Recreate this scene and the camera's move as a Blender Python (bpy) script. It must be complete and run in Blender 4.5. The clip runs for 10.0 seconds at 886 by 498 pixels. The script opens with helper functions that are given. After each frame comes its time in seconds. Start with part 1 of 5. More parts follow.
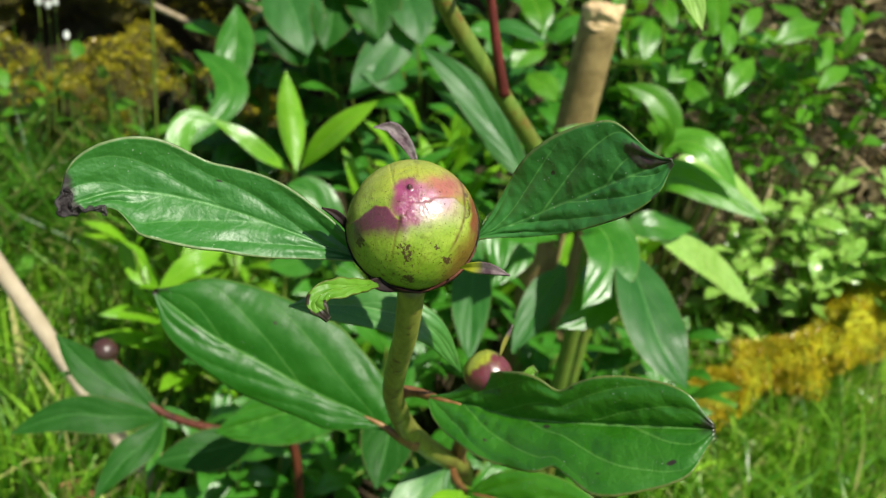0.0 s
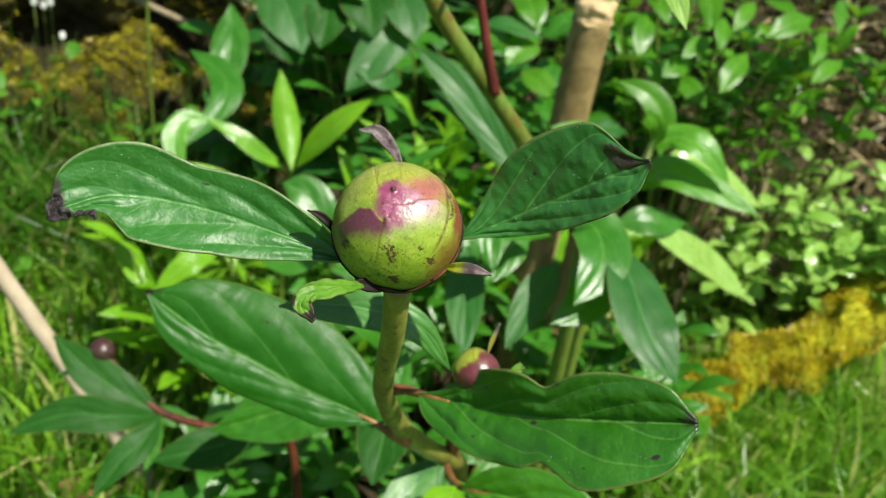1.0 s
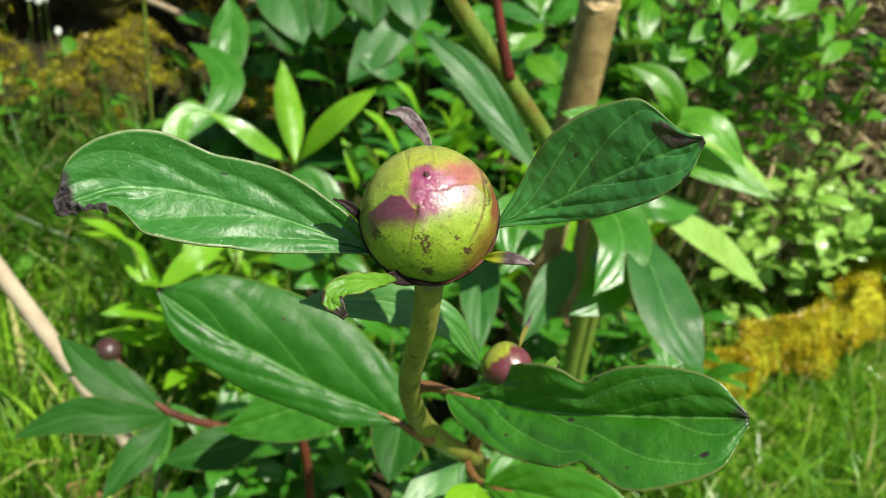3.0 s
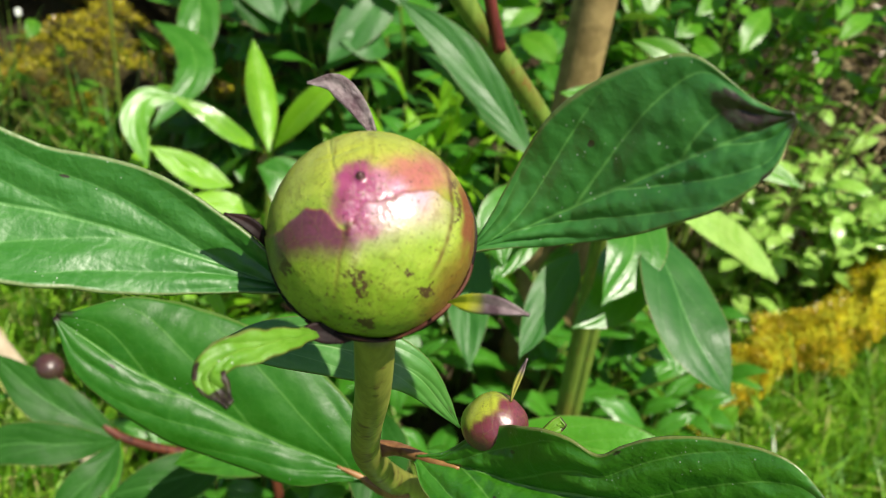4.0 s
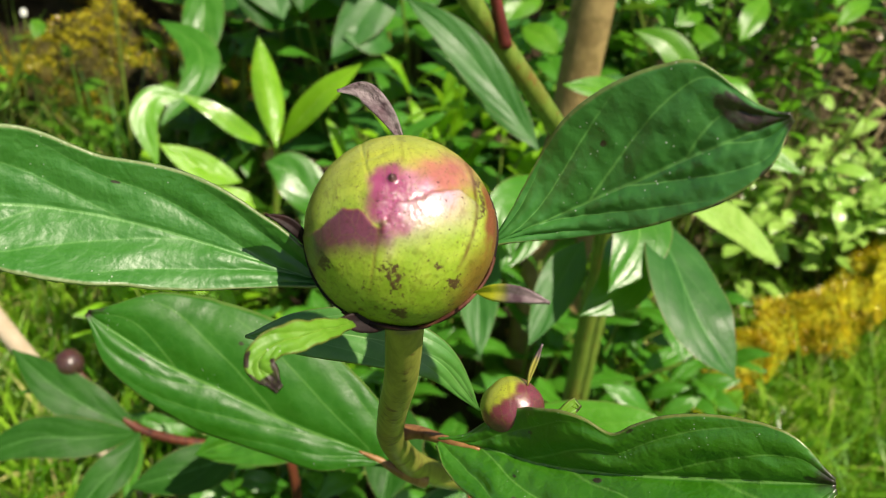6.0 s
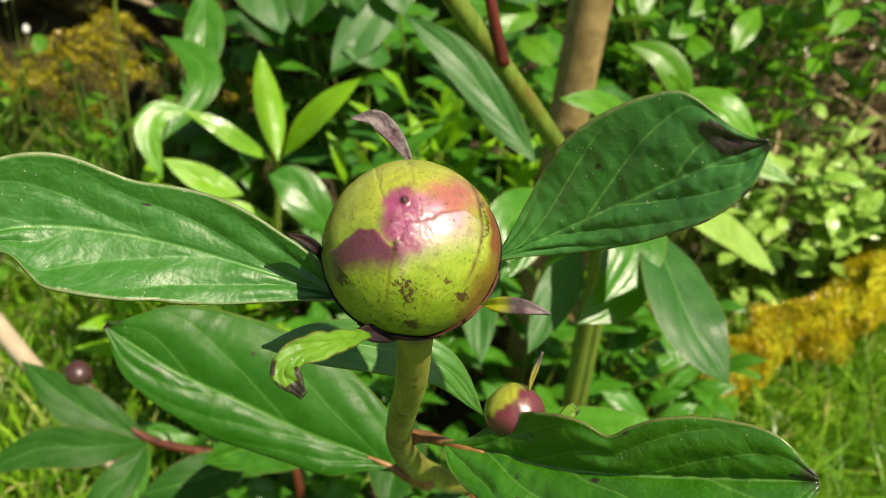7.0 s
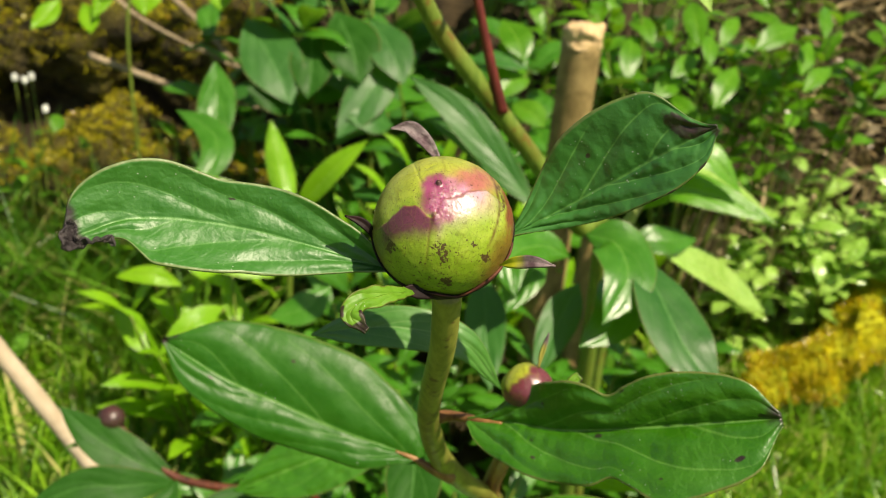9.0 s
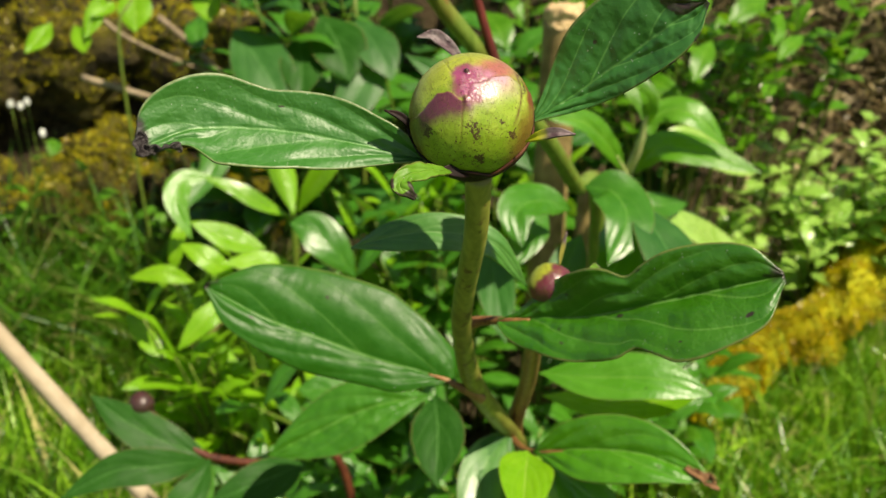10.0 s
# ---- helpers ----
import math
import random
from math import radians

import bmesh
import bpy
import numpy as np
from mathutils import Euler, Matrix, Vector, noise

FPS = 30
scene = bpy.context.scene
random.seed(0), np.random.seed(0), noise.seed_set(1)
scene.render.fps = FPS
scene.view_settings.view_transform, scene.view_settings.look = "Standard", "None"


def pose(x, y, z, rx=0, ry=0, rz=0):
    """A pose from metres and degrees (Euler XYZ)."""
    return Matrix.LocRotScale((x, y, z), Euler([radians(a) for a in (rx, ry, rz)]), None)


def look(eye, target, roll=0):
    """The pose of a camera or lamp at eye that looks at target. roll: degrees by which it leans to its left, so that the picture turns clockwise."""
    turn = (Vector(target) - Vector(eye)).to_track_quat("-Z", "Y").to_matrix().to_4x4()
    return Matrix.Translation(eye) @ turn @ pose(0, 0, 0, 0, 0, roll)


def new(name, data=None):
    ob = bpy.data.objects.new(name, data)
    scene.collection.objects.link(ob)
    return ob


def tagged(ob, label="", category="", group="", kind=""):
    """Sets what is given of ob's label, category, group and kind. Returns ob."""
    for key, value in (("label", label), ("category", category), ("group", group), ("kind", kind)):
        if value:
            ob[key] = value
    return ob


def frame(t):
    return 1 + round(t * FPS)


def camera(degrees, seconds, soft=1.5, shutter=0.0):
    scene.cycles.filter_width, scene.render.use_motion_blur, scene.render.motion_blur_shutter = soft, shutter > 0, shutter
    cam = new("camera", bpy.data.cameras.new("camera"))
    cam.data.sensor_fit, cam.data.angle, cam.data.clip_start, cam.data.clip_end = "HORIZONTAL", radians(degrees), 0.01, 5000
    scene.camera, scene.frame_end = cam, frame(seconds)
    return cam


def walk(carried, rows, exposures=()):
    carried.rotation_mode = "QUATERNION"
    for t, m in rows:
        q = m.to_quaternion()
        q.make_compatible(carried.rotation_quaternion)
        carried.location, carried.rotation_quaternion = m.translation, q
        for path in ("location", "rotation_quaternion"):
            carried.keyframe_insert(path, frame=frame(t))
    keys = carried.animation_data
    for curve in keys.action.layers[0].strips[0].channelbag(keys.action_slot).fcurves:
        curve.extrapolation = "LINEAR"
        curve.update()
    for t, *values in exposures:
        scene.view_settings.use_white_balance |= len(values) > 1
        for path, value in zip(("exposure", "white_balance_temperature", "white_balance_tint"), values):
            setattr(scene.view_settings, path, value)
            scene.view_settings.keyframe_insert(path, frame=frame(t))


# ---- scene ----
cam = camera(50.5, 10.0, soft=0.5)
cam.data.dof.use_dof = True
cam.data.dof.focus_distance = 0.190
cam.data.dof.aperture_fstop = 27.0
# seconds, eye, target, roll
PATH = [
    (0, (-0.04827, -0.00411, 0.72088), (0.1111, 1.7306, -0.2616), 10.60),
    (0.5, (-0.05096, -0.00491, 0.72204), (0.1117, 1.7274, -0.2642), 10.51),
    (1, (-0.04494, -0.00691, 0.72446), (0.1162, 1.7232, -0.2659), 10.15),
    (1.5, (-0.04183, -0.00400, 0.72400), (0.1189, 1.7233, -0.2713), 9.92),
    (2, (-0.04737, -0.00104, 0.72209), (0.1161, 1.7244, -0.2760), 9.72),
    (2.5, (-0.05161, -0.00212, 0.71988), (0.1135, 1.7218, -0.2805), 9.40),
    (2.7, (-0.05239, -0.00198, 0.71786), (0.1122, 1.7222, -0.2822), 9.25),
    (3.8, (-0.04665, 0.06262, 0.69419), (0.1259, 1.7695, -0.3338), 8.87),
    (4, (-0.03933, 0.07348, 0.68589), (0.1335, 1.7793, -0.3438), 8.68),
    (4.5, (-0.03674, 0.07805, 0.68457), (0.1371, 1.7776, -0.3552), 7.99),
    (5, (-0.04084, 0.08019, 0.68415), (0.1323, 1.7752, -0.3632), 7.80),
    (5.5, (-0.04370, 0.07691, 0.69129), (0.1274, 1.7676, -0.3634), 7.48),
    (5.7, (-0.04399, 0.07101, 0.69025), (0.1260, 1.7638, -0.3612), 7.64),
    (6.8, (-0.04567, 0.05594, 0.70069), (0.1275, 1.7559, -0.3387), 7.40),
    (7, (-0.04727, 0.05355, 0.69978), (0.1272, 1.7582, -0.3315), 7.26),
    (7.5, (-0.05338, 0.04008, 0.70173), (0.1190, 1.7697, -0.2875), 7.18),
    (8, (-0.05719, 0.02445, 0.70512), (0.1165, 1.7596, -0.2742), 6.96),
    (8.5, (-0.05387, 0.01257, 0.70071), (0.1180, 1.7618, -0.2536), 6.38),
    (9, (-0.05628, 0.00463, 0.70252), (0.1142, 1.7871, -0.1883), 5.32),
    (9.5, (-0.05972, -0.00796, 0.69114), (0.1185, 1.7829, -0.1812), 3.36),
    (10, (-0.06975, -0.03315, 0.68316), (0.1237, 1.7653, -0.1702), 1.31),
]
EXPOSURES = [(0.0, 0.42, 6650, 4), (2.5, 0.53, 6700, 4), (4.0, 0.61, 6850, 9), (5.5, 0.61, 7150, 12), (7.0, 0.52, 7800, 10), (9.5, 0.52, 8050, 9), (10.0, 0.44, 7950, 8)]
walk(cam, [(t, look(eye, target, roll)) for t, eye, target, roll in PATH], EXPOSURES)

# ---- daylight ----
SUN = Vector((0.37, -0.37, 0.85)).normalized()
world = bpy.data.worlds.new("sky")
scene.world = world
world.use_nodes = True
sky = world.node_tree.nodes.new("ShaderNodeTexSky")
sky.sky_type, sky.sun_disc = "NISHITA", False
sky.sun_elevation, sky.sun_rotation = math.asin(SUN.z), math.atan2(SUN.x, SUN.y)
world.node_tree.links.new(sky.outputs[0], world.node_tree.nodes["Background"].inputs[0])
world.node_tree.nodes["Background"].inputs[1].default_value = 0.067
sun = new("sun", bpy.data.lights.new("sun", "SUN"))
sun.data.energy, sun.data.angle, sun.data.color = 5.15, radians(0.6), (1.0, 0.95, 0.86)
sun.matrix_world = look(SUN * 20, (0, 0, 0))

# ---- material helpers ----


class Tree:
    """A material's node tree with short calls."""

    def __init__(self, name):
        self.material = bpy.data.materials.new(name)
        self.material.use_nodes = True
        self.nodes, self.links = self.material.node_tree.nodes, self.material.node_tree.links
        self.shader, self.out = self.nodes["Principled BSDF"], self.nodes["Material Output"]

    def put(self, socket, value):
        if hasattr(value, "is_linked"):
            self.links.new(value, socket)
        elif isinstance(value, (tuple, list)) and len(value) == 3 and socket.type == "RGBA":
            socket.default_value = (*value, 1)
        else:
            socket.default_value = value

    def add(self, kind, out=0, props=(), **inputs):
        n = self.nodes.new(kind)
        for key, value in dict(props).items():
            setattr(n, key, value)
        for key, value in inputs.items():
            self.put(n.inputs[int(key[1:]) if key[0] == "i" and key[1:].isdigit() else key.replace("_", " ")], value)
        return n.outputs[out]

    def math(self, op, a, b=0.0, c=0.0, clamp=False):
        return self.add("ShaderNodeMath", 0, {"operation": op, "use_clamp": clamp}, i0=a, i1=b, i2=c)

    def mix(self, factor, a, b, blend="MIX"):
        n = self.nodes.new("ShaderNodeMix")
        n.data_type, n.blend_type = "RGBA", blend
        self.put(n.inputs[0], factor), self.put(n.inputs[6], a), self.put(n.inputs[7], b)
        return n.outputs[2]

    def ramp(self, value, lo, hi):
        """0 below lo, 1 above hi, smooth between."""
        return self.add("ShaderNodeMapRange", 0, {"interpolation_type": "SMOOTHSTEP"}, Value=value, From_Min=lo, From_Max=hi)

    def noise(self, scale, detail=4.0, rough=0.55, vector=None, out=0):
        extra = {} if vector is None else {"Vector": vector}
        return self.add("ShaderNodeTexNoise", out, {}, Scale=scale, Detail=detail, Roughness=rough, **extra)

    def place(self):
        return self.add("ShaderNodeNewGeometry", 0)

    def bump(self, height, strength=0.5, distance=0.001):
        return self.add("ShaderNodeBump", 0, {}, Strength=strength, Distance=distance, Height=height)

    def finish(self, color, rough=0.5, normal=None, specular=0.5, glow=None, glow_part=0.3, coat=0.0):
        s = self.shader
        self.put(s.inputs["Base Color"], color), self.put(s.inputs["Roughness"], rough)
        self.put(s.inputs["Specular IOR Level"], specular)
        s.inputs["Coat Weight"].default_value = coat
        if normal is not None:
            self.put(s.inputs["Normal"], normal)
        if glow is not None:
            thin = self.add("ShaderNodeBsdfTranslucent", 0, {}, Color=glow)
            both = self.add("ShaderNodeMixShader", 0, {}, i0=glow_part, i1=s.outputs[0], i2=thin)
            self.links.new(both, self.out.inputs[0])
        return self.material


def leaf_material(name, dark, light, vein, rough=0.36, glow_part=0.28, veins=6.0, spots=(), tip=2.0, relief=0.5, mark=0.42, sweep=0.75, pebble=0.22, specks=0.5, gloss=0.34, rim=(0.20, 0.15, 0.06), rim_at=0.985, crinkle=0.03):
    """A leaf with a pale midrib, arching side veins, mottling, a worn rim and stains at (along, across, size)."""
    t = Tree(name)
    uv = t.add("ShaderNodeSeparateXYZ", 0, {}, Vector=t.add("ShaderNodeUVMap", 0))
    u = uv
    v = uv.node.outputs[1]
    across = t.math("ABSOLUTE", t.math("MULTIPLY_ADD", v, 2.0, -1.0))
    wob = t.math("MULTIPLY_ADD", t.noise(45.0, 2.0, vector=t.place()), 0.05, -0.025)
    s = t.math("ADD", t.math("MULTIPLY_ADD", t.math("POWER", across, 1.25), -sweep, u), wob)
    upper_half = t.math("GREATER_THAN", v, 0.5)
    cell = t.math("FRACT", t.math("MULTIPLY_ADD", s, veins, t.math("MULTIPLY_ADD", upper_half, 0.42, 3.0)))
    line = t.math("ABSOLUTE", t.math("SUBTRACT", cell, 0.5))
    line_width = 0.055
    side = t.math("MULTIPLY", t.math("SUBTRACT", 1.0, t.ramp(line, 0.0, line_width)), t.math("SUBTRACT", 1.0, t.ramp(across, 0.70, 0.97)))
    rib = t.math("SUBTRACT", 1.0, t.ramp(across, 0.010, 0.038))
    mottle = t.ramp(t.noise(70.0, 5.0, 0.6, t.place()), 0.3, 0.75)
    random_one = t.add("ShaderNodeObjectInfo", 5)
    shade = t.math("MULTIPLY_ADD", random_one, 0.5, t.math("MULTIPLY", mottle, 0.5))
    color = t.mix(shade, dark, light)
    color = t.mix(t.math("MULTIPLY", side, mark), color, vein)
    color = t.mix(t.math("MULTIPLY", rib, 0.75), color, vein)
    wear = t.noise(160.0, 4.0, 0.65, t.place())
    edge = t.ramp(t.math("MULTIPLY_ADD", wear, 0.05, across), rim_at, rim_at + 0.03)
    color = t.mix(t.math("MULTIPLY", edge, 0.6), color, rim)
    if tip < 1.5:
        worn = t.math("ADD", u, t.math("MULTIPLY_ADD", wear, 0.10, -0.05))
        color = t.mix(t.ramp(worn, tip, tip + 0.035), color, (0.022, 0.010, 0.012))
    for a, b, size in spots:
        du = t.math("SUBTRACT", u, a)
        dv = t.math("MULTIPLY", t.math("SUBTRACT", t.math("MULTIPLY_ADD", v, 2.0, -1.0), b), 0.32)
        d = t.math("SQRT", t.math("ADD", t.math("MULTIPLY", du, du), t.math("MULTIPLY", dv, dv)))
        d = t.math("ADD", d, t.math("MULTIPLY_ADD", wear, size * 1.6, -size * 0.8))
        color = t.mix(t.math("SUBTRACT", 1.0, t.ramp(d, size * 0.75, size)), color, (0.030, 0.012, 0.012))
    bulge = t.math("MULTIPLY", t.math("SMOOTH_MIN", t.math("MULTIPLY", line, 2.0), 0.75, 0.4), t.math("SUBTRACT", 1.0, t.math("MULTIPLY", across, 0.6)))
    height = t.math("MULTIPLY_ADD", bulge, 0.7, t.math("MULTIPLY", t.ramp(across, 0.0, 0.10), 0.45))
    height = t.math("ADD", height, t.math("MULTIPLY", t.noise(110.0, 2.0, 0.4, t.place()), 0.8))
    height = t.math("ADD", height, t.math("MULTIPLY", t.noise(620.0, 2.0, 0.5, t.place()), pebble))
    net = t.ramp(t.add("ShaderNodeTexVoronoi", 0, {"feature": "DISTANCE_TO_EDGE"}, Vector=t.place(), Scale=260.0), 0.0, 0.16)
    height = t.math("ADD", height, t.math("MULTIPLY", net, crinkle))
    color = t.mix(t.math("MULTIPLY_ADD", net, -0.06, 0.06), color, vein)
    tiny = t.noise(1500.0, 3.0, 0.6, t.place())
    height = t.math("ADD", height, t.math("MULTIPLY", tiny, 0.035))
    color = t.mix(t.math("MULTIPLY", t.ramp(tiny, 0.45, 0.75), 0.10), color, vein)
    dust = t.add("ShaderNodeTexVoronoi", 0, {}, Vector=t.place(), Scale=700.0)
    dust = t.math("MULTIPLY", t.math("SUBTRACT", 1.0, t.ramp(dust, 0.08, 0.15)), t.ramp(t.noise(90.0, 3.0, 0.6, t.place()), 0.68 - 0.16 * specks, 0.80 - 0.16 * specks))
    color = t.mix(t.math("MULTIPLY", dust, 0.75), color, (0.55, 0.60, 0.50))
    rough_here = t.math("MULTIPLY_ADD", mottle, 0.16, rough - 0.05)
    glow = t.mix(0.5, light, (0.30, 0.55, 0.03))
    return t.finish(color, rough_here, t.bump(height, relief, 0.0016), gloss, glow, glow_part)


def stem_material(name, low, high, spots, rough=0.45):
    t = Tree(name)
    p = t.place()
    streak = t.add("ShaderNodeMapping", 0, {}, Vector=p, Scale=(300.0, 300.0, 40.0))
    color = t.mix(t.ramp(t.noise(1.0, 4.0, 0.6, streak), 0.35, 0.7), low, high)
    color = t.mix(t.math("MULTIPLY", t.ramp(t.noise(170.0, 3.0, 0.5, p), 0.60, 0.70), 0.75), color, spots)
    color = t.mix(t.math("MULTIPLY", t.ramp(t.noise(35.0, 2.0, 0.5, p), 0.5, 0.75), 0.4), color, spots)
    dots = t.add("ShaderNodeTexVoronoi", 0, {}, Vector=p, Scale=330.0)
    dots = t.math("MULTIPLY", t.math("SUBTRACT", 1.0, t.ramp(dots, 0.14, 0.26)), t.ramp(t.noise(120.0, 2.0, 0.5, p), 0.46, 0.56))
    color = t.mix(t.math("MULTIPLY", dots, 0.5), color, tuple(0.6 * c for c in spots))
    return t.finish(color, rough, t.bump(t.noise(1.0, 3.0, 0.6, streak), 0.3, 0.0006), 0.4)


def plain_material(name, a, b, scale, rough, relief=0.4, distance=0.002, detail=6.0, third=None, glow=None):
    t = Tree(name)
    p = t.place()
    color = t.mix(t.ramp(t.noise(scale, detail, 0.62, p), 0.32, 0.68), a, b)
    color = t.mix(t.math("MULTIPLY", t.ramp(t.noise(scale * 0.23, 3.0, 0.5, p), 0.45, 0.7), 0.55), color, third or a)
    shift = t.math("MULTIPLY_ADD", t.add("ShaderNodeObjectInfo", 5), 0.5, 0.75)
    color = t.mix(1.0, color, t.add("ShaderNodeCombineColor", 0, {}, i0=shift, i1=shift, i2=shift), "MULTIPLY")
    return t.finish(color, rough, t.bump(t.noise(scale * 2.2, 6.0, 0.65, p), relief, distance), 0.35, glow, 0.25)


def blade_material(name, a, b, c, glow_part=0.35):
    """Grass and tufts: the colour changes from blade to blade."""
    t = Tree(name)
    r = t.add("ShaderNodeNewGeometry", 8)
    color = t.mix(t.ramp(r, 0.15, 0.92), a, b)
    color = t.mix(t.ramp(r, 0.86, 0.90), color, c)
    color = t.mix(t.math("MULTIPLY", t.ramp(t.noise(11.0, 4.0, 0.6, t.place()), 0.40, 0.62), 0.65), color, a)
    return t.finish(color, 0.32, None, 0.55, t.mix(0.4, color, (0.30, 0.50, 0.04)), glow_part)


def soil_material():
    """Dark crumbly soil in the bed and on the bank, going over to mown green further off."""
    t = Tree("garden_soil")
    p = t.place()
    color = t.mix(t.ramp(t.noise(24.0, 6.0, 0.62, p), 0.32, 0.68), (0.020, 0.014, 0.006), (0.055, 0.038, 0.017))
    color = t.mix(t.math("MULTIPLY", t.ramp(t.noise(5.5, 3.0, 0.5, p), 0.45, 0.7), 0.55), color, (0.05, 0.06, 0.016))
    lawn = t.mix(t.ramp(t.noise(30.0, 6.0, 0.65, p), 0.3, 0.7), (0.035, 0.085, 0.010), (0.10, 0.19, 0.025))
    away = t.add("ShaderNodeVectorMath", 1, {"operation": "DISTANCE"}, i0=p, i1=(0.2, 1.5, 0.2))
    away = t.math("MULTIPLY_ADD", t.noise(2.5, 3.0, 0.6, p), 0.6, away)
    color = t.mix(t.ramp(away, 1.35, 1.75), color, lawn)
    return t.finish(color, 0.95, t.bump(t.noise(53.0, 6.0, 0.65, p), 0.9, 0.012), 0.35)


# ---- materials ----
M_LEFT = leaf_material("leaf_deep_green_left", (0.013, 0.124, 0.005), (0.027, 0.176, 0.011), (0.13, 0.34, 0.08), 0.50, 0.2, 3.4, [(0.47, -0.62, 0.010)], 0.935, 0.32, 0.40, 0.55, 0.45, 1.0, 1.0, (0.26, 0.28, 0.12), 0.978, 0.08)
M_RIGHT = leaf_material("leaf_deep_green_right", (0.021, 0.136, 0.018), (0.039, 0.192, 0.031), (0.12, 0.34, 0.07), 0.42, 0.18, 3.2, [(0.455, 0.52, 0.012), (0.905, 0.38, 0.125), (0.86, -1.0, 0.035), (0.70, -1.05, 0.03), (0.62, -1.06, 0.025)], 0.95, 0.26, 0.85, 0.60, 0.35, 1.3, 0.75, (0.20, 0.20, 0.06), 0.975, 0.05)
M_LOWLEFT = leaf_material("leaf_green_low_left", (0.011, 0.096, 0.003), (0.023, 0.146, 0.006), (0.11, 0.28, 0.05), 0.44, 0.25, 3.4, [(0.83, 0.18, 0.010), (0.60, -0.6, 0.007)], 0.965, 0.10, 0.38, 0.60, 0.5, 0.8, 0.36, (0.14, 0.20, 0.05), 0.978, 0.05)
M_LOWRIGHT = leaf_material("leaf_green_low_right", (0.026, 0.155, 0.005), (0.054, 0.245, 0.009), (0.16, 0.38, 0.07), 0.34, 0.30, 3.2, [(0.55, -0.12, 0.011), (0.37, 0.55, 0.010), (0.90, -0.62, 0.013), (0.36, -0.62, 0.009), (0.33, -0.30, 0.010), (0.97, 0.15, 0.03), (0.64, 0.92, 0.012), (0.72, -0.7, 0.006)], 0.965, 0.38, 0.45, 0.60, 0.34, 0.9, 0.9, (0.26, 0.22, 0.08), 0.975, 0.06)
M_PEONY = leaf_material("leaf_peony_green", (0.024, 0.145, 0.008), (0.056, 0.245, 0.014), (0.15, 0.36, 0.06), 0.34, 0.32, 3.0, (), 0.985, 0.38, 0.35, 0.6, gloss=0.65, pebble=0.3)
# paler than the other peony greens: sky sheen is partly put into the colour
M_SATIN = leaf_material("leaf_satin", (0.046, 0.185, 0.024), (0.080, 0.265, 0.042), (0.24, 0.44, 0.14), 0.42, 0.28, 3.0, [(0.93, 0.4, 0.02)], 2.0, 0.14, 0.4, 0.6, 0.4, 0.6, 0.9)
# leaf green darkened in its colour, standing for leaves that lie in shade
M_SHADED = leaf_material("leaf_shade_darkened", (0.008, 0.056, 0.004), (0.017, 0.090, 0.008), (0.08, 0.22, 0.05), 0.46, 0.14, 3.0, (), 2.0, 0.25, 0.35, 0.6, gloss=0.12)
M_LUSH = leaf_material("leaf_lush_green", (0.042, 0.215, 0.006), (0.085, 0.325, 0.011), (0.18, 0.42, 0.06), 0.34, 0.30, 3.0, [(0.62, -0.5, 0.010), (0.75, -0.3, 0.012)], 0.965, 0.42, 0.4, 0.6, 0.3, 1.0, 0.8)
M_BLUE = leaf_material("leaf_peony_dark", (0.015, 0.100, 0.012), (0.034, 0.165, 0.020), (0.09, 0.26, 0.06), 0.48, 0.28, 3.0, (), 2.0, 0.30, 0.35, 0.6, gloss=0.5, pebble=0.3)
M_BRIGHT = leaf_material("leaf_young_bright", (0.13, 0.38, 0.010), (0.25, 0.54, 0.018), (0.40, 0.62, 0.10), 0.30, 0.42, 4.0, (), 2.0, 0.35, 0.35, gloss=0.42)
M_GLOSSY = leaf_material("leaf_young_glossy", (0.11, 0.34, 0.010), (0.22, 0.50, 0.018), (0.40, 0.62, 0.10), 0.24, 0.42, 4.0, (), 2.0, 0.30, 0.3, gloss=1.0)
M_GLOSSY_MID = leaf_material("leaf_mid_glossy", (0.055, 0.235, 0.008), (0.120, 0.370, 0.016), (0.28, 0.52, 0.08), 0.36, 0.36, 2.6, (), 2.0, 0.34, 0.35, 0.6, gloss=0.7)
M_FRESH = leaf_material("leaf_fresh_green", (0.045, 0.19, 0.007), (0.10, 0.31, 0.013), (0.26, 0.50, 0.06), 0.34, 0.38, 4.0, (), 2.0, 0.12, 0.2)
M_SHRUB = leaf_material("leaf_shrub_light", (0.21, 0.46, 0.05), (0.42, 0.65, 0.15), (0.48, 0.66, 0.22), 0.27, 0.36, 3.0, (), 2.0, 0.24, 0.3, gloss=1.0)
M_WEED = leaf_material("leaf_weed", (0.045, 0.18, 0.012), (0.13, 0.36, 0.022), (0.24, 0.46, 0.06), 0.44, 0.38, 6.0, (), 2.0, 0.15, 0.2)
M_SEPAL_GREEN = leaf_material("sepal_green", (0.07, 0.22, 0.012), (0.17, 0.36, 0.03), (0.26, 0.44, 0.06), 0.5, 0.25, 3.0, [(0.62, -0.8, 0.06), (0.80, 0.9, 0.08), (0.78, -0.9, 0.07), (0.70, 0.9, 0.05)], 0.80, 0.45, 0.25, 0.4, 0.22, 0.5, 0.4, (0.10, 0.035, 0.02), 0.90)
M_STEM = stem_material("stem_green", (0.17, 0.185, 0.030), (0.28, 0.29, 0.055), (0.085, 0.032, 0.016))
M_STEM_RED = stem_material("stem_red", (0.19, 0.090, 0.032), (0.31, 0.165, 0.058), (0.09, 0.026, 0.016))
M_STEM_DARK = stem_material("stem_dark_red", (0.060, 0.016, 0.008), (0.135, 0.036, 0.016), (0.03, 0.009, 0.006), 0.5)
